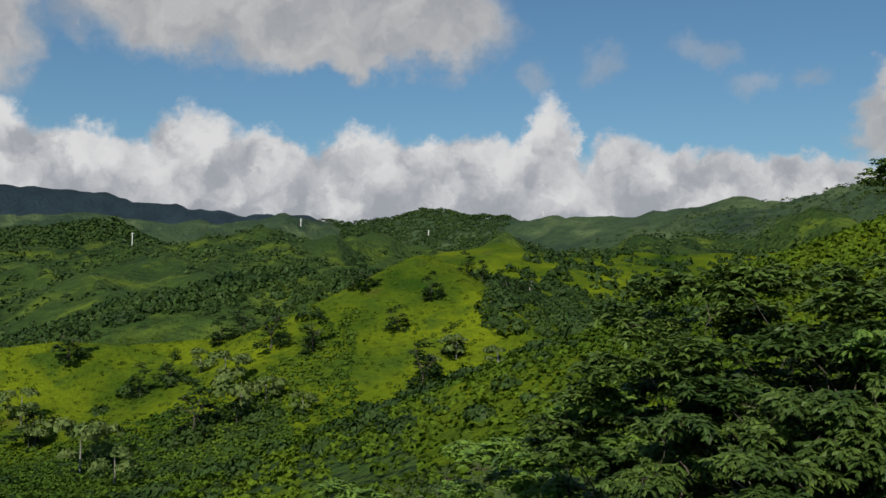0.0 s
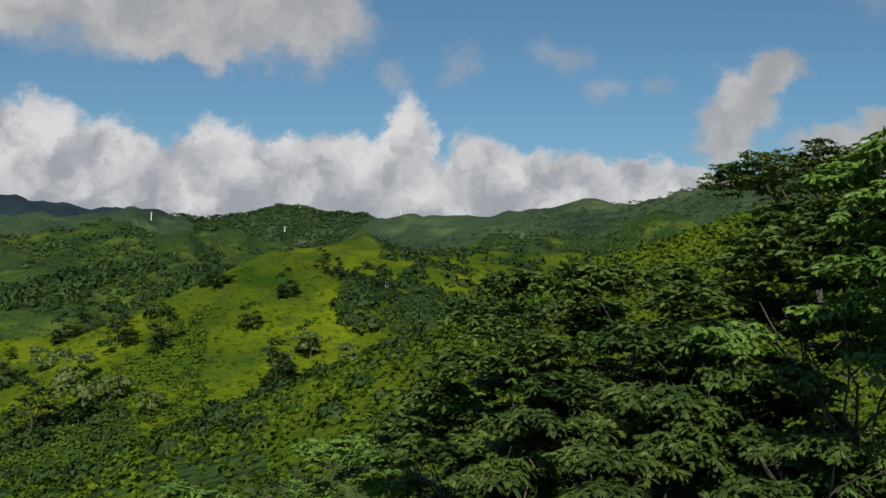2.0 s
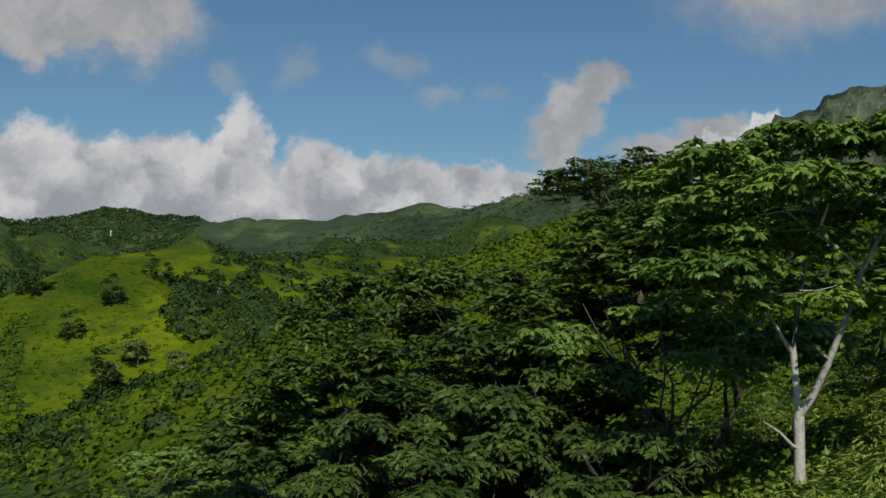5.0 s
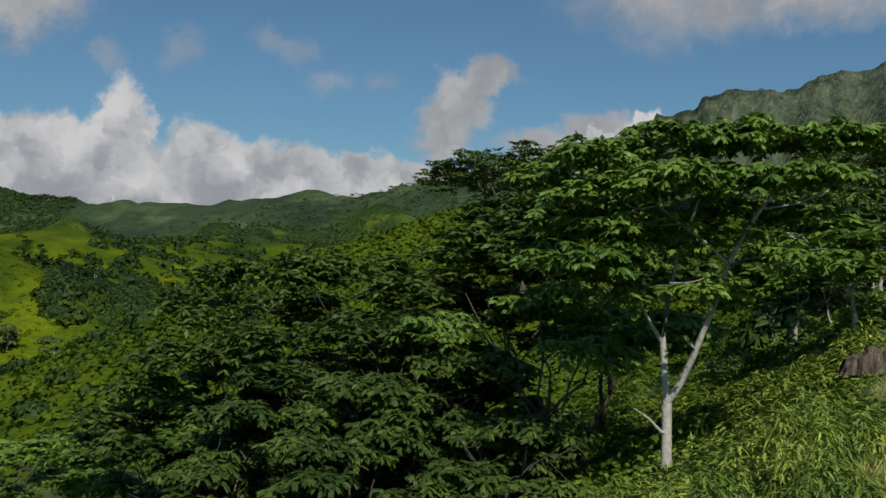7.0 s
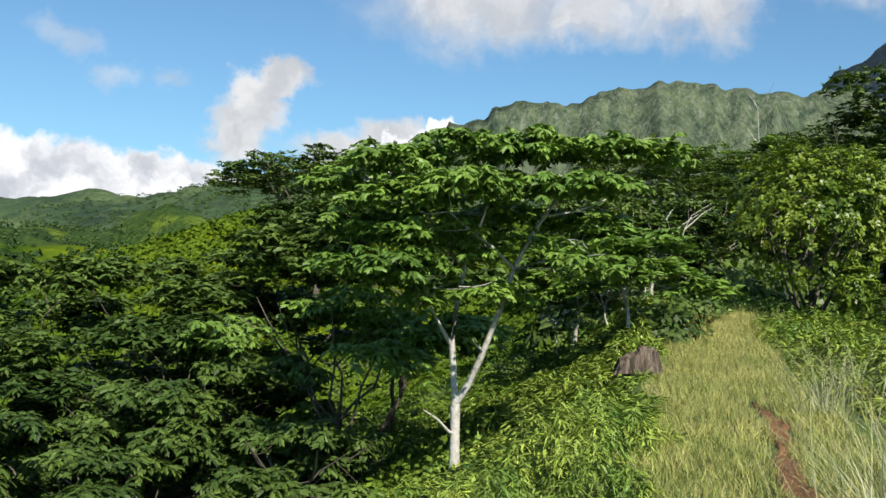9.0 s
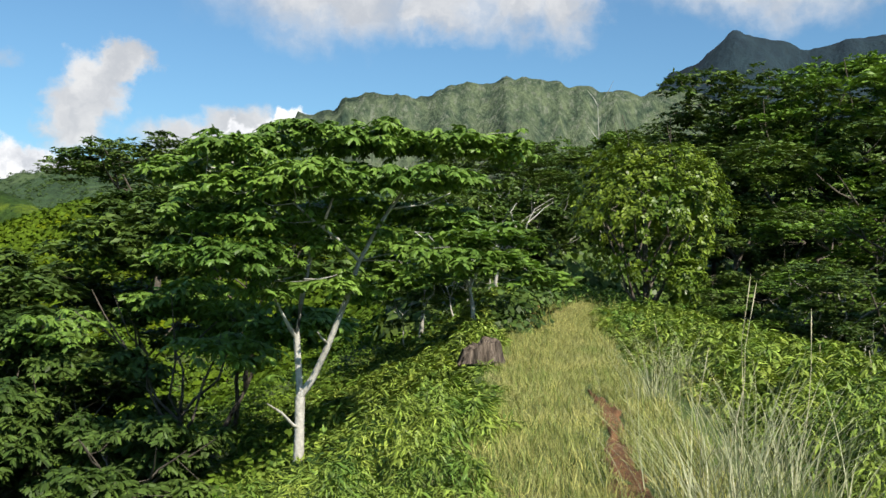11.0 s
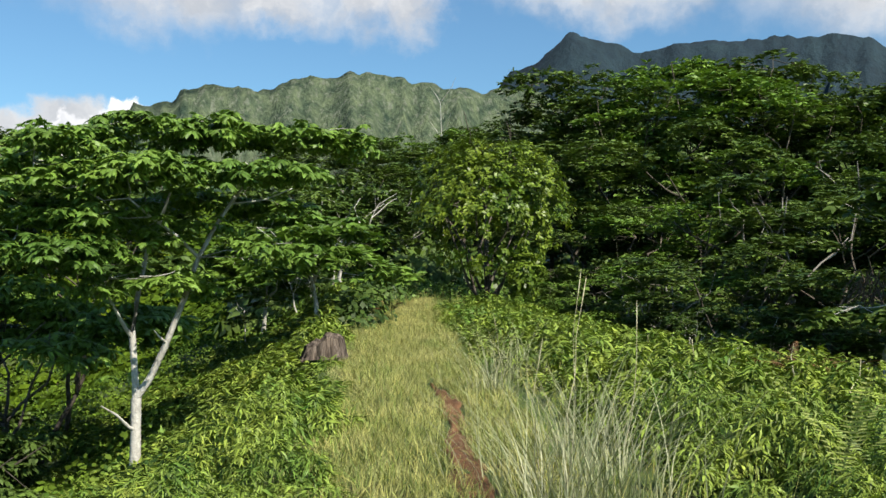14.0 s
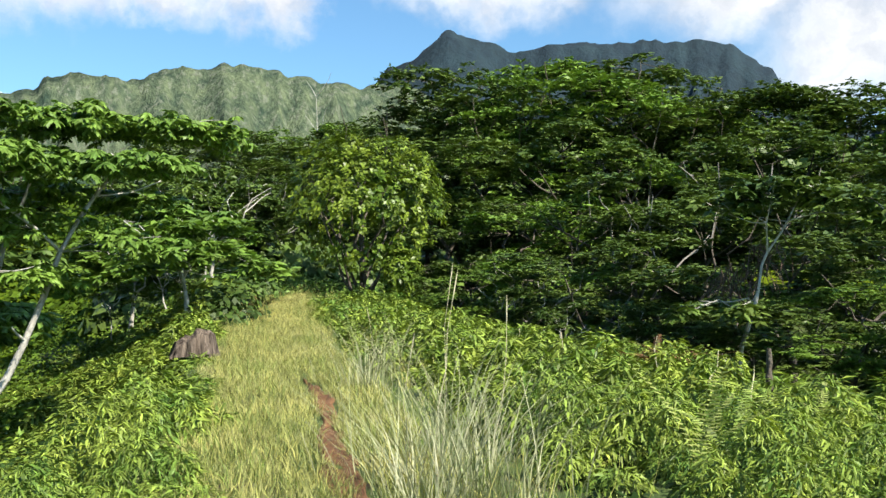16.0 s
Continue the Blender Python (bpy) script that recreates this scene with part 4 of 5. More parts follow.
def mounds(rng, s0, s1, n0, n1, step=0.34):
    """Swells of the thicket on a loose grid: place, radius and height of each."""
    s, q = np.meshgrid(np.arange(s0, s1, step), np.arange(n0, n1, step))
    s, q = s.ravel() + rng.uniform(-0.2, 0.2, s.size), q.ravel() + rng.uniform(-0.2, 0.2, q.size)
    x, y = FOOT[0] + s * ALONG[0] + q * ACROSS[0], FOOT[1] + s * ALONG[1] + q * ACROSS[1]
    foot = place(-37.6, 0, 16.2)
    near = np.clip(np.hypot(x - STUMP_AT[0] + 1.3, y - STUMP_AT[1] + 1.3) / 2.6, 0.45, 1) * np.clip(np.hypot(x - foot.x, y - foot.y) / 5.0, 0.15, 1)
    tall = (0.20 + 0.62 * np.clip(0.42 + 1.0 * fbm(x * 0.45, y * 0.45, 2, 61) + rng.normal(0, 0.42, len(x)), 0, 1.1)) * near
    return x, y, rng.uniform(0.16, 0.32, len(x)), tall * np.where(q < -2.5, 0.65, 1.0)


def ferns(name, label, seed, s0, s1, n0, n1, keep):
    """Fronds that arch outwards and down over each swell."""
    rng = np.random.default_rng(seed)
    x, y, rad, tall = mounds(rng, s0, s1, n0, n1)
    side, along = trail_side(x, y)
    r = np.hypot(x, y)
    ok = keep(side + 0.45 * ragged(x, y, 0.8, 70), along) & (r > 6.2) & (np.degrees(np.arctan2(-x, y)) < -33.5) & (np.hypot(x - STUMP_AT[0], y - STUMP_AT[1]) > 1.0)
    ok &= ~((np.degrees(np.arctan2(-x, y)) < -73) & (r < 9.4) & (fbm(x * 0.9, y * 0.9, 2, 66) > -0.12))
    x, y, rad, tall, r = x[ok], y[ok], rad[ok], tall[ok], r[ok]
    big = np.clip(r / 12.5, 0.58, 1.3)
    tall = tall * np.clip((np.abs(side[ok]) - 0.9) / 1.2, 0.35, 1)
    count = (180 * (rad / 0.25) ** 2 / big ** 2).astype(int)
    who = np.repeat(np.arange(len(x)), count)
    m = len(who)
    u = np.sqrt(rng.random(m))
    a = rng.uniform(0, 2 * np.pi, m)
    px, py = x[who] + rad[who] * u * np.cos(a), y[who] + rad[who] * u * np.sin(a)
    pz = height(px, py) + tall[who] * (1 - 0.72 * u ** 2.2) - 0.10 * rng.random(m)
    way = turns(rng, m, a + rng.normal(0, 0.9, m), 0.35, (0.6, 1.3), pitch=0.60 - 0.7 * u + rng.normal(0, 0.40, m))
    way = way * big[who][:, None, None]
    spots, fine = np.column_stack([px, py, pz]), (r[who] < 12) & (rng.random(m) < 0.7)
    v, f = merge([scatter(FROND, spots[fine], way[fine]), scatter(SMALL_FROND, spots[~fine], way[~fine])])
    thing(name, mesh_np(name, v, f), M_FERN, label, "ferns", kind="stuff")


ferns("fern_thicket", "dense bright green ferns on the bank beside the dirt trail", 71, -12, 27, -7.6, -0.2, lambda d, a: d < np.interp(a, [0, 15, 22, 40], [-1.2, -1.4, -1.7, -2.0]))
ferns("fern_thicket", "dense bright green ferns covering the slope towards the forest", 72, -9, 25, 0.3, 8.6, lambda d, a: d > np.interp(a, [0, 12, 18, 26, 34], [2.1, 1.9, 1.6, 1.1, 1.0]))


def grass(name, label, seed, n, s0, s1, n0, n1, keep, template, mat, size, lean=0.25):
    rng = np.random.default_rng(seed)
    x, y = over_spur(rng, n, s0, s1, n0, n1)
    side, along = trail_side(x, y)
    ok = keep(side + 0.25 * ragged(x, y, 1.1, 80), along) & (np.hypot(x, y) > 1.2)
    x, y = x[ok], y[ok]
    m = len(x)
    v, f = scatter(template, np.column_stack([x, y, height(x, y) - 0.02]), turns(rng, m, None, lean, size))
    thing(name, mesh_np(name, v, f), mat, label, "grass", kind="stuff")


SHORT, LONG, STUB = blade(2, 0.20, 0.0050, 0.6), blade(4, 0.62, 0.0055, 0.6), blade(1, 0.14, 0.0055, 0.5)
grass("dry_grass", "short golden grass along the trail", 81, 54000, -10, 30, -2.2, 1.4, lambda d, a: ((d < -0.11 + 0.04 * np.maximum(a - 19, 0)) & (d > -1.5)) | ((d > 0.13 - 0.04 * np.maximum(a - 19, 0)) & (d < 0.9)), SHORT, M_GRASS_DRY, (0.6, 1.3))
grass("grass_mat", "dense low yellow-green grass under the golden blades", 85, 120000, -10, 30, -2.2, 1.4, lambda d, a: ((d < -0.11 + 0.04 * np.maximum(a - 19, 0)) & (d > -1.7)) | ((d > 0.13 - 0.04 * np.maximum(a - 19, 0)) & (d < 0.9)), STUB, M_GRASS_MAT, (0.6, 1.4), 0.45)
grass("green_grass", "green grass between the ferns and the trail", 82, 14000, -8, 30, -2.8, 2.6, lambda d, a: ((d < -0.5) & (d > -1.9)) | ((d > 0.3) & (d < 2.0)), SHORT, M_GRASS_GREEN, (0.7, 1.5))
grass("straw_grass", "long dry grass leaning over the trail edge", 83, 3000, -6, 30, -2.0, 2.6, lambda d, a: ((d > 0.35) & (d < 2.0)) | ((a > 24) & (d < -0.5) & (d > -1.8)), LONG, M_GRASS_DRY, (0.55, 1.15), 0.32)


def tall_clump():
    """The pale clump of tall grass near the eye."""
    rng = np.random.default_rng(84)
    chunks = []
    for az, r, count, big in ((-64.0, 7.2, 95, 1.0), (-66.5, 7.8, 80, 0.95), (-62.0, 8.4, 60, 0.85), (-68.5, 7.4, 55, 0.8), (-65.0, 9.6, 60, 0.9), (-59.6, 14.5, 110, 0.9), (-61.0, 17.0, 90, 0.9)):
        p = place(az, 0, r)
        count = int(count * 1.35)
        xy = np.array((p.x, p.y)) + rng.normal(0, 0.25, (count, 2))
        out = np.arctan2(xy[:, 1] - p.y, xy[:, 0] - p.x)
        pos = np.column_stack([xy, height(xy[:, 0], xy[:, 1]) - 0.03])
        chunks.append(scatter(blade(5, 1.35 * big, 0.0052, 0.7), pos, turns(rng, count, out + rng.normal(0, 0.6, count), 0.16, (0.55, 1.15))))
    v, f = merge(chunks)
    thing("tall_grass", mesh_np("tall_grass", v, f), M_GRASS_TALL, "tall pale grass clump with long arching blades", "grass", kind="stuff")


tall_clump()


def stump():
    rng = np.random.default_rng(91)
    root = tagged(new("tree_stump"), "weathered grey-brown tree stump with split hollow side", "stump")
    x, y, z = STUMP_AT
    rings, sides = 9, 72
    groove = [0.17 * math.sin(2.1 * k + 1.7 * math.sin(k * 0.9)) * rng.uniform(0.3, 1.2) for k in range(sides)]
    V, F = [], []
    for i in range(rings):
        t = i / (rings - 1)
        for k in range(sides):
            a = 2 * math.pi * k / sides
            flare = 1.0 + 0.10 * (1 - t) ** 2
            rough = 1 + 0.10 * math.sin(5 * a + 1) + 0.07 * math.sin(11 * a + 2 + t) + rng.normal(0, 0.012)
            r = 0.42 * flare * rough * (1 + groove[k] + 0.06 * math.sin(13 * a))
            high = 1 / (1 + math.exp(-7 * (math.cos(a) + 0.25)))
            top = 0.30 + 0.26 * high + (1.15 - high) * 0.07 * math.sin(9 * a + 1) + 0.02 * math.sin(7 * a)
            r *= 1 - 0.06 * t - 0.05 * t ** 8
            V.append((1.25 * r * math.cos(a), 0.9 * r * math.sin(a), t * top + (0.02 * rng.normal() if t > 0.9 else 0)))
    for i in range(rings - 1):
        for k in range(sides):
            F.append((i * sides + k, i * sides + (k + 1) % sides, (i + 1) * sides + (k + 1) % sides, (i + 1) * sides + k))
    me = smooth(mesh_np("body", V, F))
    body = part("body", me, M_STUMP, root)
    # the broken top sinks towards a hollow
    T = []
    for q, drop in ((1.0, 0.0), (0.80, -0.05), (0.45, -0.075), (0.1, -0.06)):
        for k in range(sides):
            p = V[(rings - 1) * sides + k]
            T.append((p[0] * q * 0.98, p[1] * q * 0.98, p[2] - drop + (0.03 * rng.normal() if q < 1 else 0)))
    TF = [(i * sides + k, i * sides + (k + 1) % sides, (i + 1) * sides + (k + 1) % sides, (i + 1) * sides + k) for i in range(3) for k in range(sides)]
    part("broken_top", smooth(mesh_np("broken_top", T, TF)), M_STUMP, root)
    for a in (3.6, 5.2):
        e = (0.70 * math.cos(a), 0.6 * math.sin(a), -0.05)
        v, f = tube(bent((0.4 * math.cos(a), 0.3 * math.sin(a), 0.3), e, rng, 4, 0.05), [0.13, 0.11, 0.08, 0.04], 7)
        part("root", smooth(mesh_np("root", v, f)), M_STUMP, root)
    root.matrix_basis = pose(x, y, z + 0.10, 0, 0, -40) @ Matrix.Scale(0.76, 4)


stump()


# ------------------------------------------------------------------ cover of the slopes
def cover(name, label, seed, n, az0, az1, r0, r1, template, mat, size, keep=None, category="bushes", lean=0.15):
    rng = np.random.default_rng(seed)
    a, r = np.radians(rng.uniform(az1, az0, n)), np.sqrt(rng.uniform(r0 * r0, r1 * r1, n))
    x, y = -np.sin(a) * r, np.cos(a) * r
    ok = np.ones(n, bool) if keep is None else keep(x, y, r, np.degrees(a))
    x, y = x[ok], y[ok]
    v, f = scatter(template, np.column_stack([x, y, height(x, y) - 0.05]), turns(rng, len(x), None, lean, size))
    thing(name, mesh_np(name, v, f), mat, label, category, kind="stuff")


rng_t = np.random.default_rng(100)
TUFT_NEAR, TUFT_MID, TUFT_FAR = tuft(rng_t, 64, 1.0, 0.20), tuft(rng_t, 90, 1.0, 0.24, 0.8), tuft(rng_t, 22, 1.0, 0.50, 0.9)
TUFT_FINE = tuft(rng_t, 90, 1.0, 0.13, 0.8)
TUFT_HALF = tuft(rng_t, 44, 1.0, 0.34, 0.8)
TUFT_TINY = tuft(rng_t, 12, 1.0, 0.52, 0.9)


def patches(scale, level, seed):
    return lambda x, y, r, a: fbm(x * scale, y * scale, 3, seed) > level


def hollows(x, y, r, a):
    return spurs(x, y) + 0.35 * fbm(x * 0.03, y * 0.03, 2, 22) < 0.20



def off_spur(x, y, r, a):
    s, n = spur_coords(x, y)
    return (n < -5.0) | (n > 8.0) | (s > 28)


# dark filler tufts added to paint shade into the gaps between fronds
cover("fern_gap_shade", "dark filler leaves that stand in for shade between the fern fronds", 119, 5000, -33, -95, 7, 30, TUFT_TINY, M_BUSH, (0.10, 0.20), lambda x, y, r, a: (np.abs(trail_side(x, y)[0]) > 1.9) & ~off_spur(x, y, r, a) & (spur_coords(x, y)[1] > -5.2), "ferns")
cover("undergrowth", "low leafy undergrowth on the slope below the trees", 101, 500, 10, -50, 14, 40, TUFT_FINE, M_VINE_LIT, (0.30, 0.75), off_spur, "undergrowth")
cover("undergrowth", "low ferny undergrowth on the sunlit slope", 102, 420, -28, -50, 14, 40, TUFT_FINE, M_FERN, (0.25, 0.55), off_spur, "undergrowth")
# shade inside the forest and light at its edge are set by leaf colour
cover("undergrowth", "undergrowth on the forest floor, in the darker leaf to look shaded", 103, 600, -48, -95, 16, 50, TUFT_NEAR, M_LEAF_DARK, (0.35, 0.9), off_spur, "undergrowth")
cover("forest_edge_shrubs", "leafy shrubs along the forest edge, in the lighter leaf to look sunlit", 117, 330, -60, -94, 19, 30, TUFT_NEAR, M_LEAF, (0.4, 1.0), off_spur)
cover("slope_vines", "low vines and leafy cover on the slope", 118, 700, 4, -24, 22, 60, TUFT_FINE, M_LEAF_SHADED, (0.4, 0.95), off_spur, "vines")
cover("slope_vines", "vines over the steep slope below the pale tree, coloured lighter to look sunlit", 132, 800, -24, -50, 18, 60, TUFT_FINE, M_VINE_LIT, (0.4, 0.95), off_spur, "vines")
cover("slope_shrubs", "dense shrubs on the valley side", 104, 220, 28, -18, 45, 110, TUFT_MID, M_BUSH, (0.8, 1.8), patches(0.05, 0.0, 71))
cover("slope_scrub", "light green scrub on the valley side", 114, 4500, 28, -18, 45, 118, TUFT_TINY, M_HILL_FERN, (0.35, 0.8))
cover("bank_shrubs", "leafy shrubs and ferns on the bank below the round tree", 113, 420, -45, -60, 27, 42, TUFT_FINE, M_LEAF, (0.4, 0.8), lambda x, y, r, a: np.abs(trail_side(x, y)[0]) > 1.3)
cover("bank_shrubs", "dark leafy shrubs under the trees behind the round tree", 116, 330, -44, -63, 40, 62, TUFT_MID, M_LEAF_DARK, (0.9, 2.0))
cover("bank_shrubs", "rounded fern-covered shrubs on the rise beside the trail", 124, 150, -48.5, -57, 26, 36, TUFT_FINE, M_LEAF_SHADED, (0.6, 1.3), lambda x, y, r, a: trail_side(x, y)[0] < -1.2)
cover("slope_ferns", "bright ferns over the rounded slope", 105, 9500, -8, -47, 46, 118, TUFT_TINY, M_HILL_FERN, (0.35, 0.75), None, "ferns")
cover("hill_shrubs", "dark shrubs scattered over the grassy hill", 106, 120, 28, -12, 120, 240, TUFT_MID, M_BUSH, (1.4, 3.3), patches(0.022, 0.08, 73))
cover("hill_scrub", "low green scrub in the folds of the hillside", 107, 15000, 28, -14, 95, 215, TUFT_TINY, M_SCRUB, (0.35, 0.9), lambda x, y, r, a: fbm(x * 0.02, y * 0.02, 3, 74) + (np.where(a > 5, 176, 142) - r) * 0.011 > 0.02)
cover("hill_ferns", "sunlit low ferns and grass tussocks on the hill", 108, 3600, 28, -14, 125, 230, TUFT_TINY, M_HILL_FERN, (0.25, 0.6))
cover("valley_scrub", "scrub on the valley side behind the hill", 121, 2600, 28, 2, 215, 440, TUFT_FAR, M_BUSH, (0.8, 3.0), patches(0.012, -0.08, 85))
cover("hill_woods", "dark leafy trees on the far shoulder of the hill", 125, 170, 4, -16, 205, 300, TUFT_MID, M_BUSH, (1.0, 2.8), patches(0.02, -0.05, 86), "trees")
cover("valley_grass", "light green fern patches behind the hill", 122, 1800, 28, 2, 215, 440, TUFT_TINY, M_HILL_FERN, (0.8, 2.0), patches(0.012, 0.05, 80))
cover("hollow_trees", "dark leafy trees in the hollow below the hill", 123, 130, 28, 4, 92, 150, TUFT_MID, M_BUSH, (0.9, 2.4), patches(0.04, 0.0, 81))
cover("far_woods", "woods on the ridge behind the hill", 110, 4200, 8, -36, 225, 520, TUFT_FAR, M_BUSH, (0.9, 3.0), patches(0.016, -0.06, 77), "woods")
cover("far_woods", "forest rising behind the tall trees", 115, 1500, -46, -96, 75, 165, TUFT_HALF, M_LEAF_DARK, (1.6, 3.2), None, "woods")
cover("far_woods", "woods in the folds of the distant ridges", 111, 11000, 28, -40, 420, 1050, TUFT_TINY, M_WOODS, (1.4, 3.6), hollows, "woods")
cover("far_woods", "forest on the far ridge", 112, 3400, 28, -44, 1050, 1480, TUFT_TINY, M_WOODS, (1.6, 3.6), patches(0.006, -0.22, 79), "woods")
# the next two covers are added dark tufts in place of cloud shadows
cover("far_woods", "dark tufts standing in for cloud shadow on the left ridge", 126, 3200, 26, 15.8, 1020, 1240, TUFT_TINY, M_BUSH, (2.5, 5.0), None, "woods")
cover("far_woods", "dark tufts standing in for cloud shadow along the far crest", 127, 6500, 9.5, -6.5, 1560, 1890, TUFT_TINY, M_BUSH, (3.0, 6.0), lambda x, y, r, a: np.abs(a - 1.6 + 3 * fbm(x * 0.006, y * 0.006, 3, 88)) < 5.2, "woods")
cover("far_woods", "scattered trees along the far grassy ridge", 131, 3000, 0, -30, 1000, 1560, TUFT_TINY, M_WOODS, (1.8, 4.0), patches(0.005, -0.1, 91), "woods")
cover("valley_woods", "dense dark woods in the valley behind the grassy hill", 128, 1000, 26, 0.8, 238, 330, TUFT_HALF, M_BUSH, (1.2, 3.2), lambda x, y, r, a: (a < 10) | (fbm(x * 0.015, y * 0.015, 3, 89) > -0.1), "woods")
cover("valley_woods", "dark woods filling the hollow beside the grassy hill", 129, 380, -2.6, -9.5, 165, 285, TUFT_MID, M_BUSH, (1.4, 3.4), patches(0.02, -0.25, 90), "woods")

# lone trees on the hill
hill_models = [umbrella("hill_tree", "small dark tree standing on the grassy hill", 120 + k, 6.0, 2.2, 0.14, 0.35, 1.0, 28, LEAF_FAR, M_BARK, M_BUSH, 54, 0.12, "trees on the hill", size=(1.2, 1.8), dome=0.7) for k in range(3)]
HILL_TREES = [(16.8, 178), (15.2, 176), (19.2, 150), (11.6, 150), (9.8, 175), (12.7, 196), (11.4, 198), (7.4, 168), (4.4, 190), (5.2, 192), (2.6, 170), (0.8, 180), (1.2, 150), (-0.6, 160), (-2.2, 200), (-1.4, 205), (-3.4, 210), (-3.9, 190), (-4.8, 220), (14.0, 150), (20.5, 196), (22.4, 170)]
rng_h = np.random.default_rng(130)
for k, (az, r) in enumerate(HILL_TREES):
    q = rng_h.uniform(0.7, 1.5)
    m = Matrix.LocRotScale(rooted(az, r, 0.1), Euler((0, 0, rng_h.uniform(0, 6.28))), (q, q, q * rng_h.uniform(0.8, 1.2)))
    if k < 3:
        hill_models[k].matrix_basis = m
    else:
        copy_thing(hill_models[k % 3], Matrix.Identity(4)).matrix_basis = m

# poles on the ridges
def skyline(az, el):
    """The first place along az where the land rises to that elevation, or its highest."""
    r = np.arange(350, 2000, 10.0)
    p = np.array([tuple(place(az, 0, q)) for q in r])
    up = np.degrees(np.arctan2(height(p[:, 0], p[:, 1]) - EYE, r))
    hit = np.nonzero(up >= el)[0]
    return float(r[hit[0]] if len(hit) else r[int(np.argmax(up))])


for az, foot, top in ((17.42, 2.1, 2.72), (8.2, 3.2, 3.66), (0.86, 2.85, 3.21), (-5.72, 4.05, 4.30)):
    r = skyline(az, foot)
    hgt = r * math.tan(radians(top - foot))
    root = tagged(new("utility_pole"), "white utility pole on the ridge", "pole", "poles on the ridges")
    w = 0.00055 * r
    v, f = tube([(0, 0, -1), (0, 0, hgt * 0.5), (0, 0, hgt)], [w, w * 0.9, w * 0.8], 8)
    part("post", mesh_np("post", v, f), M_POLE, root)
    v, f = tube([(-3 * w, 0, hgt * 0.93), (3 * w, 0, hgt * 0.93)], [w * 0.3, w * 0.3], 6)
    part("crossarm", mesh_np("crossarm", v, f), M_POLE, root)
    root.location = rooted(az, r)

def land_at(az, el, r0=70.0):
    """Distance at which a line of sight at az, el meets the land."""
    r = np.arange(r0, 420, 1.5)
    a = radians(az)
    z = height(-math.sin(a) * r, math.cos(a) * r) - EYE
    hit = np.nonzero(z >= r * math.tan(radians(el)))[0]
    return float(r[hit[0]]) if len(hit) else 160.0


def silver_tree(az, el, wide, seed):
    """A round-headed tree with large pale leaves."""
    rng = np.random.default_rng(seed)
    r = land_at(az, el)
    a, size = radians(az), wide * r * 0.42
    x, y = -math.sin(a) * r, math.cos(a) * r
    root = tagged(new("silver_tree"), "pale silvery-green broad-leaved tree in the hollow", "tree", "silver-leaved trees")
    v, f = tube([(0, 0, -0.4), (0.1, 0, size * 0.6), (0, 0.1, size * 1.2)], [0.16, 0.12, 0.06], 7)
    part("trunk", smooth(mesh_np("trunk", v, f)), M_BARK_GREY, root)
    chunks = []
    for k in range(9):
        d = rng.normal(size=3)
        d /= np.linalg.norm(d)
        c = np.array([0, 0, size * 0.9]) + d * np.array([0.75, 0.75, 0.5]) * size
        c[2] = max(c[2], size * 0.25)
        v, f = tuft(rng, 84, size * rng.uniform(0.28, 0.46), 0.26, 0.8)
        chunks.append((v + c, f))
    v, f = merge(chunks)
    tagged(part("crown", mesh_np("crown", v, f), M_SILVER, root), kind="stuff")
    root.location = (x, y, ground_z(x, y))


for k, (az, el, wide) in enumerate(((12.5, -6.0, 0.06), (11.6, -7.8, 0.07), (13.9, -5.2, 0.035), (10.2, -7.0, 0.046), (0.9, -5.4, 0.035), (-0.8, -4.4, 0.04), (23.2, -7.6, 0.052), (22.5, -9.0, 0.04), (20.2, -10.4, 0.087), (18.4, -11.2, 0.058), (-3.2, -4.8, 0.035), (8.1, -7.5, 0.035))):
    silver_tree(az, el, wide, 400 + k)


def dead_tree(az, r, tall, seed, girth=1.0):
    """A bleached bare trunk with a few broken branches."""
    rng = np.random.default_rng(seed)
    root = tagged(new("dead_tree"), "bleached bare dead tree standing among the woods", "dead tree", "dead trees in the woods")
    top = np.array([rng.normal(0, 0.06) * tall, rng.normal(0, 0.06) * tall, tall])
    pts = bent((0, 0, -0.5), top, rng, 6, 0.02)
    v, f = tube(pts, np.linspace(0.20, 0.07, 6) * girth, 7)
    part("trunk", smooth(mesh_np("trunk", v, f)), M_BARK_PALE, root)
    for k in range(6):
        a, p = rng.uniform(0, 6.28), pts[3 + k % 3]
        e = p + np.array([math.cos(a), math.sin(a), 1.3]) * min(tall, 5.0) * rng.uniform(0.12, 0.24)
        v, f = tube(bent(p, e, rng, 4, 0.06), np.array([0.10, 0.08, 0.06, 0.03]) * girth, 6)
        part("branch", smooth(mesh_np("branch", v, f)), M_BARK_PALE, root)
    root.location = rooted(az, r)


for k, (az, r, tall) in enumerate(((-18.5, 250, 5.0), (-19.0, 256, 4.0), (-22.4, 290, 4.5), (-56.3, 58, tall_to(-56.3, 58, 10.5)), (-5.0, 232, 4.0))):
    dead_tree(az, r, tall, 340 + k, 0.24 if r < 100 else 0.8)

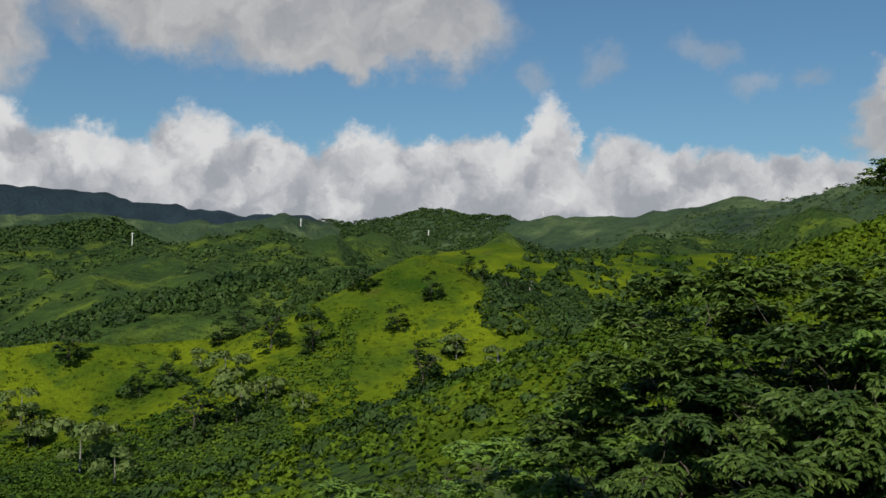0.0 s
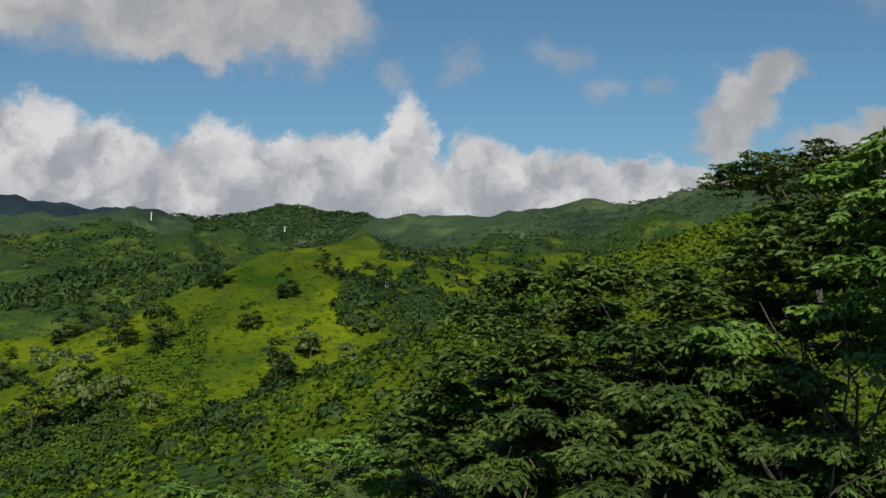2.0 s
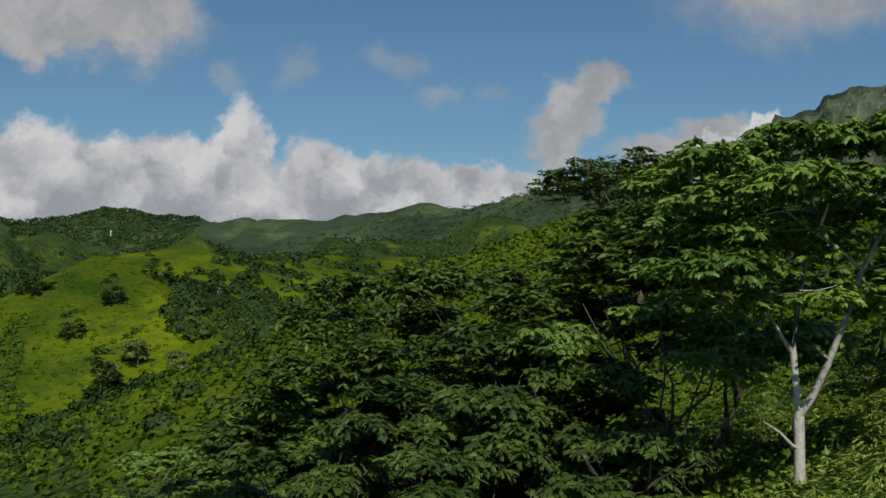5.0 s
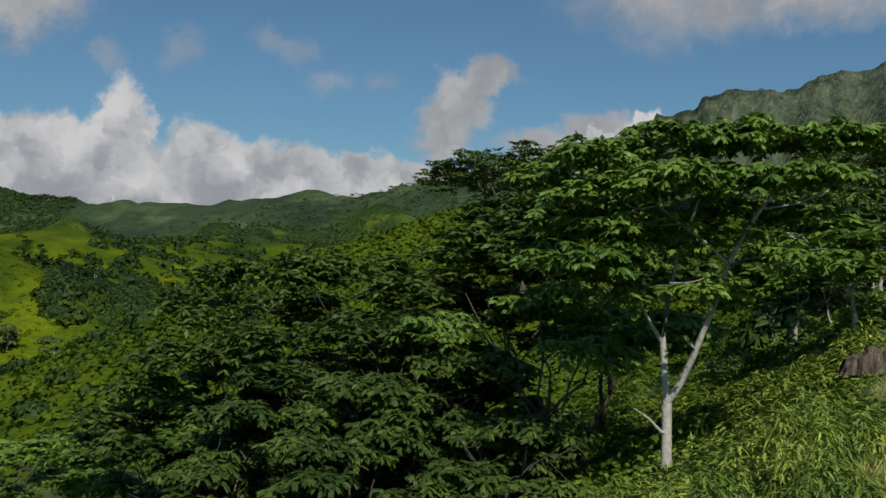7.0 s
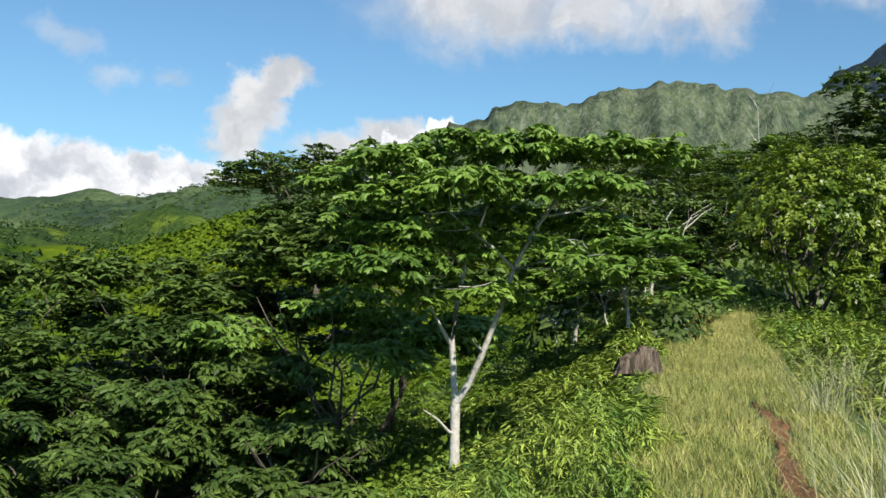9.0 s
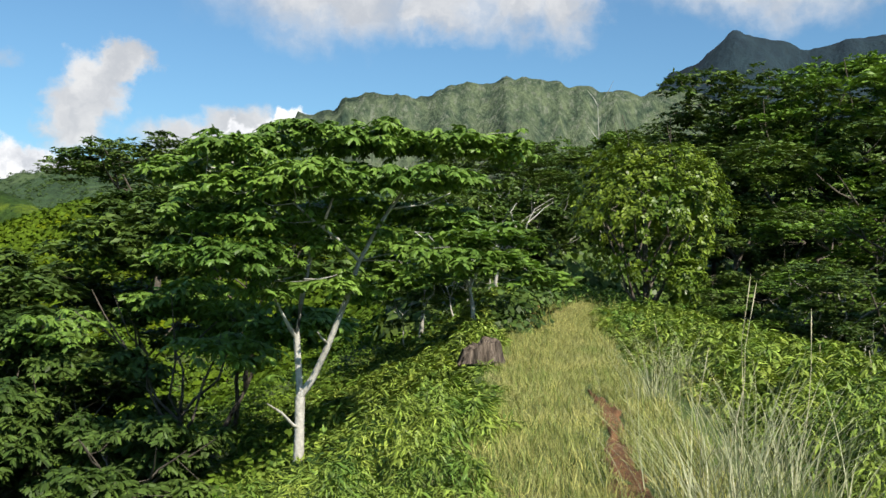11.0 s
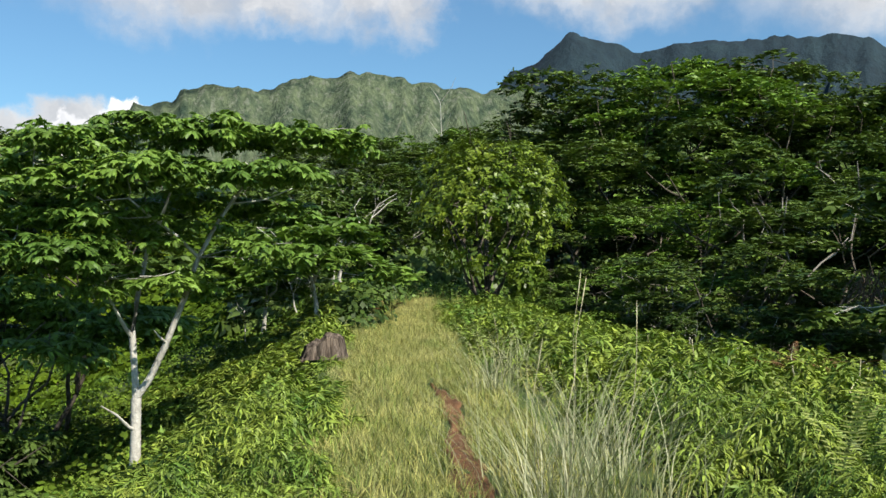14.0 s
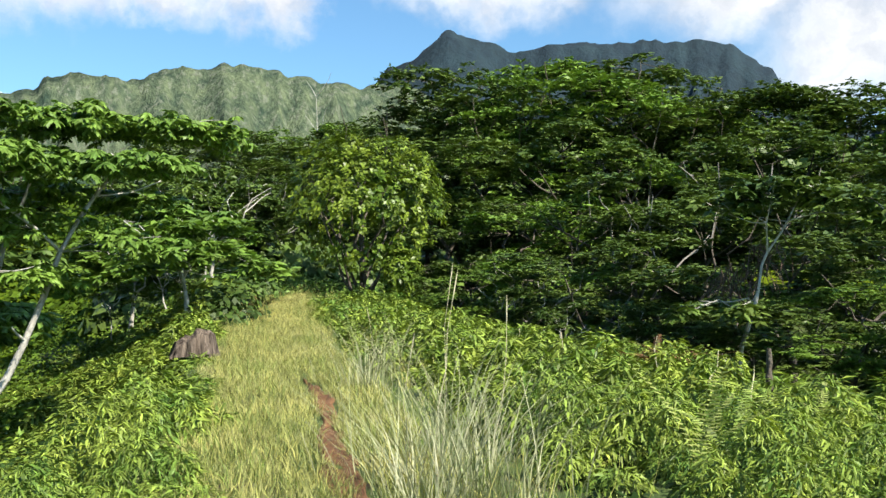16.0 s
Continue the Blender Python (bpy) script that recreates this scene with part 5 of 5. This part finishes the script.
# saplings under the forest edge
sap = [umbrella("sapling", "thin pale sapling with few leaf tiers at the forest edge", 140 + k, 3.6, 1.3, 0.045, 0.55, 0.42, 35, LEAF_MID, M_BARK_PALE, M_LEAF_DARK, 30, 0.5, "saplings", size=(0.5, 0.8)) for k in range(3)]
rng_s = np.random.default_rng(150)
for k in range(20):
    az, r = (rng_s.uniform(-93, -66), rng_s.uniform(26, 34)) if k < 16 else (rng_s.uniform(-50, -40), rng_s.uniform(29, 40))
    q = rng_s.uniform(0.55, 0.95)
    m = Matrix.LocRotScale(rooted(az, r, 0.05), Euler((rng_s.normal(0, 0.06), rng_s.normal(0, 0.06), rng_s.uniform(0, 6.28))), (q, q, q))
    if k < 3:
        sap[k].matrix_basis = m
    else:
        copy_thing(sap[k % 3], Matrix.Identity(4)).matrix_basis = m


# ------------------------------------------------------------------ small plants near the eye
def seed_stalk(az, r, top, lean, seed):
    """A dry grass stalk with a thin seed head."""
    rng = np.random.default_rng(seed)
    root = tagged(new("grass_stalk"), "thin dry grass stalk with a faded seed head", "grass stalk", "dry grass stalks")
    b = np.array(rooted(az, r))
    e = np.array(place(az + lean, top, r))
    pts = bent(b, e, rng, 7, 0.015)
    pts[:, :2] += (np.linspace(0, 1, 7) ** 3)[:, None] * rng.normal(0, 0.05, 2)
    v, f = tube(pts - b, np.linspace(0.0035, 0.002, 7), 5)
    part("stalk", mesh_np("stalk", v, f), M_STRAW, root)
    d = (pts[-1] - pts[-2]) / np.linalg.norm(pts[-1] - pts[-2])
    tip = pts[-1] - b
    v, f = tube([tip - d * 0.05, tip + d * 0.04, tip + d * 0.12, tip + d * 0.22], [0.002, 0.0045, 0.0045, 0.001], 5)
    part("seed_head", mesh_np("seed_head", v, f), M_STRAW, root)
    root.location = b


for k, (az, r, top, lean) in enumerate(((-64.2, 7.6, -0.9, -0.3), (-64.6, 7.9, -0.4, 0.2), (-67.0, 8.0, -2.2, -1.4), (-62.6, 8.2, -4.4, 0.8), (-60.2, 14.0, -2.4, 0.3))):
    seed_stalk(az, r, top, lean, 200 + k)


def sword_fern(az, r, lift, n, seed, label, mat, up=0.9):
    """A fern plant: each arching frond is a part."""
    rng = np.random.default_rng(seed)
    root = tagged(new("sword_fern"), label, "fern", "single ferns in the thicket")
    leaf = feather(20, 0.75, 0.07, 0.011, 0.45, 1)
    for k in range(n):
        t = turns(rng, 1, [2 * math.pi * k / n + rng.normal(0, 0.2)], 0.12, (0.75, 1.15), pitch=[up + rng.normal(0, 0.15)])
        v, f = scatter(leaf, np.zeros((1, 3)), t)
        tagged(part("frond", mesh_np("frond", v, f), mat, root), kind="stuff")
    x, y, z = rooted(az, r)
    root.location = (x, y, z + lift)


M_DRY_FERN = material("dry_fern", (0.20, 0.24, 0.06), (0.34, 0.36, 0.12), 0.7, 1.0, 6.0, 0.1, island=0.2, through_light=0.2)
sword_fern(-80.6, 7.4, 0.55, 5, 301, "upright green sword fern among the thicket", M_FERN, 1.15)
sword_fern(-79.0, 7.0, 0.50, 4, 302, "yellowing upright sword fern among the thicket", M_DRY_FERN, 1.1)
for k, (az, r) in enumerate(((-83.4, 9.6), (-85.0, 10.0), (-82.0, 10.8))):
    sword_fern(az, r, 0.55, 5, 310 + k, "pale arching fern above the thicket", M_DRY_FERN if k % 2 else M_FERN, 0.55)


# the leaning pale trunk at the forest's edge
def leaning_tree():
    rng = np.random.default_rng(320)
    P = lambda az, el, r: np.array((0.345 - math.sin(radians(az)) * r, -0.03 + math.cos(radians(az)) * r, 1.75 + r * math.tan(radians(el))))
    b = P(-78.7, 0, 26.0)
    b[2] = ground_z(b[0], b[1])
    sk = [([b - (0, 0, 0.3), P(-78.88, -3.5, 26), P(-79.30, -2.2, 26), P(-79.62, -1.05, 26), P(-79.80, -0.2, 26)], [0.17, 0.15, 0.13, 0.11, 0.10]),
          ([P(-79.80, -0.2, 26), P(-79.95, 1.05, 26), P(-80.25, 1.8, 26), P(-80.95, 2.85, 26), P(-81.3, 3.5, 26), P(-82.1, 5.2, 26.2)], [0.10, 0.09, 0.08, 0.075, 0.06, 0.03]),
          ([P(-80.25, 1.8, 26), P(-80.2, 3.4, 25.6), P(-80.6, 5.5, 25.2)], [0.06, 0.045, 0.02]),
          ([P(-81.3, 3.5, 26), P(-83.0, 4.0, 25.6), P(-84.6, 4.6, 25.4)], [0.05, 0.035, 0.02])]
    pads = []
    for az, el, r in ((-82.2, 5.6, 26.2), (-80.6, 5.9, 25.2), (-84.8, 5.0, 25.4), (-83.4, 5.4, 26.6), (-86.4, 4.2, 26.0), (-78.4, 5.0, 26.0), (-77.4, -1.0, 25.4)):
        c = P(az, el, r)
        for _ in range(7):
            t, q = rng.uniform(0, 2 * math.pi), 0.9 * math.sqrt(rng.random())
            pads.append(c + np.array([q * math.cos(t), q * math.sin(t), -0.2 * q * q + rng.normal(0, 0.05)]))
    grow("leaning_tree", "leaning pale-trunked tree at the edge of the forest", rng, sk, np.array(pads), 0.45, 70, LEAF_MID, M_BARK_PALE, M_LEAF_DARK, size=(0.9, 1.3), slim=0.42)


leaning_tree()


def dead_stick(az, r, top, seed):
    rng = np.random.default_rng(seed)
    b = np.array(rooted(az, r))
    e = np.array(place(az + rng.uniform(-0.4, 0.4), top, r))
    v, f = tube(bent(b, e, rng, 5, 0.04) - b, [0.011, 0.010, 0.009, 0.007, 0.005], 6)
    ob = thing("dead_stick", smooth(mesh_np("dead_stick", v, f)), M_STRAW, "bleached dead stick standing in the ferns", "stick", "dead sticks")
    ob.location = b


for k, (az, r, top) in enumerate(((-71.1, 15.0, -2.8), (-76.0, 14.0, -2.9), (-79.2, 13.0, -3.6), (-68.6, 17.0, -2.6), (-81.4, 12.0, -4.0))):
    dead_stick(az, r, top, 330 + k)


# dead brown ferns, a fallen bough, a stub and hanging vines at the forest's edge
M_DEAD_FERN = material("dead_fern", (0.090, 0.042, 0.018), (0.200, 0.105, 0.045), 0.85, 1.5, 6.0, 0.1, island=0.3, through_light=0.1)
for k, (az, r, lift) in enumerate(((-74.4, 15.6, 0.45), (-75.9, 14.8, 0.5), (-76.8, 15.4, 0.45), (-78.4, 15.0, 0.4), (-53.4, 28.0, 0.35))):
    sword_fern(az, r, lift, 6, 430 + k, "dead rust-brown fern in the thicket", M_DEAD_FERN, 0.6)


def fallen_bough(az, r, length, turn, seed):
    rng = np.random.default_rng(seed)
    root = tagged(new("fallen_bough"), "bleached fallen bough lying at the forest edge", "log", "fallen boughs")
    v, f = tube(bent((-length / 2, 0, 0.1), (length / 2, 0, 0.22), rng, 6, 0.03), [0.075, 0.07, 0.065, 0.055, 0.045, 0.03], 8)
    part("trunk", smooth(mesh_np("trunk", v, f)), M_BARK_PALE, root)
    v, f = tube(bent((length * 0.1, 0, 0.18), (length * 0.3, 0.2, 0.55), rng, 4, 0.05), [0.03, 0.025, 0.02, 0.01], 6)
    part("branch", smooth(mesh_np("branch", v, f)), M_BARK_PALE, root)
    x, y, z = rooted(az, r)
    root.matrix_basis = pose(x, y, z + 0.35, 0, 0, turn)


for k, (az, r, length, turn) in enumerate(((-77.6, 25.5, 1.7, 20), (-74.0, 27.0, 1.4, -30), (-83.0, 26.0, 1.5, -55), (-70.6, 28.0, 1.2, 10))):
    fallen_bough(az, r, length, turn, 440 + k)


def hanging_vines(az, r, top, seed):
    """Dry aerial roots that hang in a fan."""
    rng = np.random.default_rng(seed)
    head = np.array(place(az, top, r))
    chunks = []
    for k in range(30):
        a = head + np.array([rng.normal(0, 0.25), rng.normal(0, 0.25), rng.normal(0, 0.12)])
        e = a + np.array([rng.normal(0, 0.4), rng.normal(0, 0.45), -rng.uniform(0.6, 1.5)])
        chunks.append(tube(bent(a, e, rng, 5, 0.06), [0.016, 0.015, 0.014, 0.012, 0.008], 4))
    v, f = merge(chunks)
    thing("hanging_vines", mesh_np("hanging_vines", v, f), M_BARK_RED, "dry reddish-brown vines hanging from the leaning tree", "vines", kind="stuff")


M_BARK_RED = material("dry_vine", (0.060, 0.042, 0.030), (0.150, 0.105, 0.078), 0.85, 1.5, 12.0, 0.4, island=0.3)
hanging_vines(-80.0, 26.4, 0.9, 451)
hanging_vines(-81.6, 26.8, 2.2, 452)


def stub_post(az, r, tall, seed):
    rng = np.random.default_rng(seed)
    x, y, z = rooted(az, r)
    v, f = tube(bent((0, 0, -0.1), (0.03, 0.02, tall), rng, 6, 0.01), [0.06, 0.055, 0.052, 0.05, 0.045, 0.03], 10)
    ob = thing("stub_trunk", smooth(mesh_np("stub_trunk", v, f)), M_BARK, "short grey broken trunk stub among ferns", "stub")
    ob.location = (x, y, z)


stub_post(-82.2, 13.6, 0.85, 461)
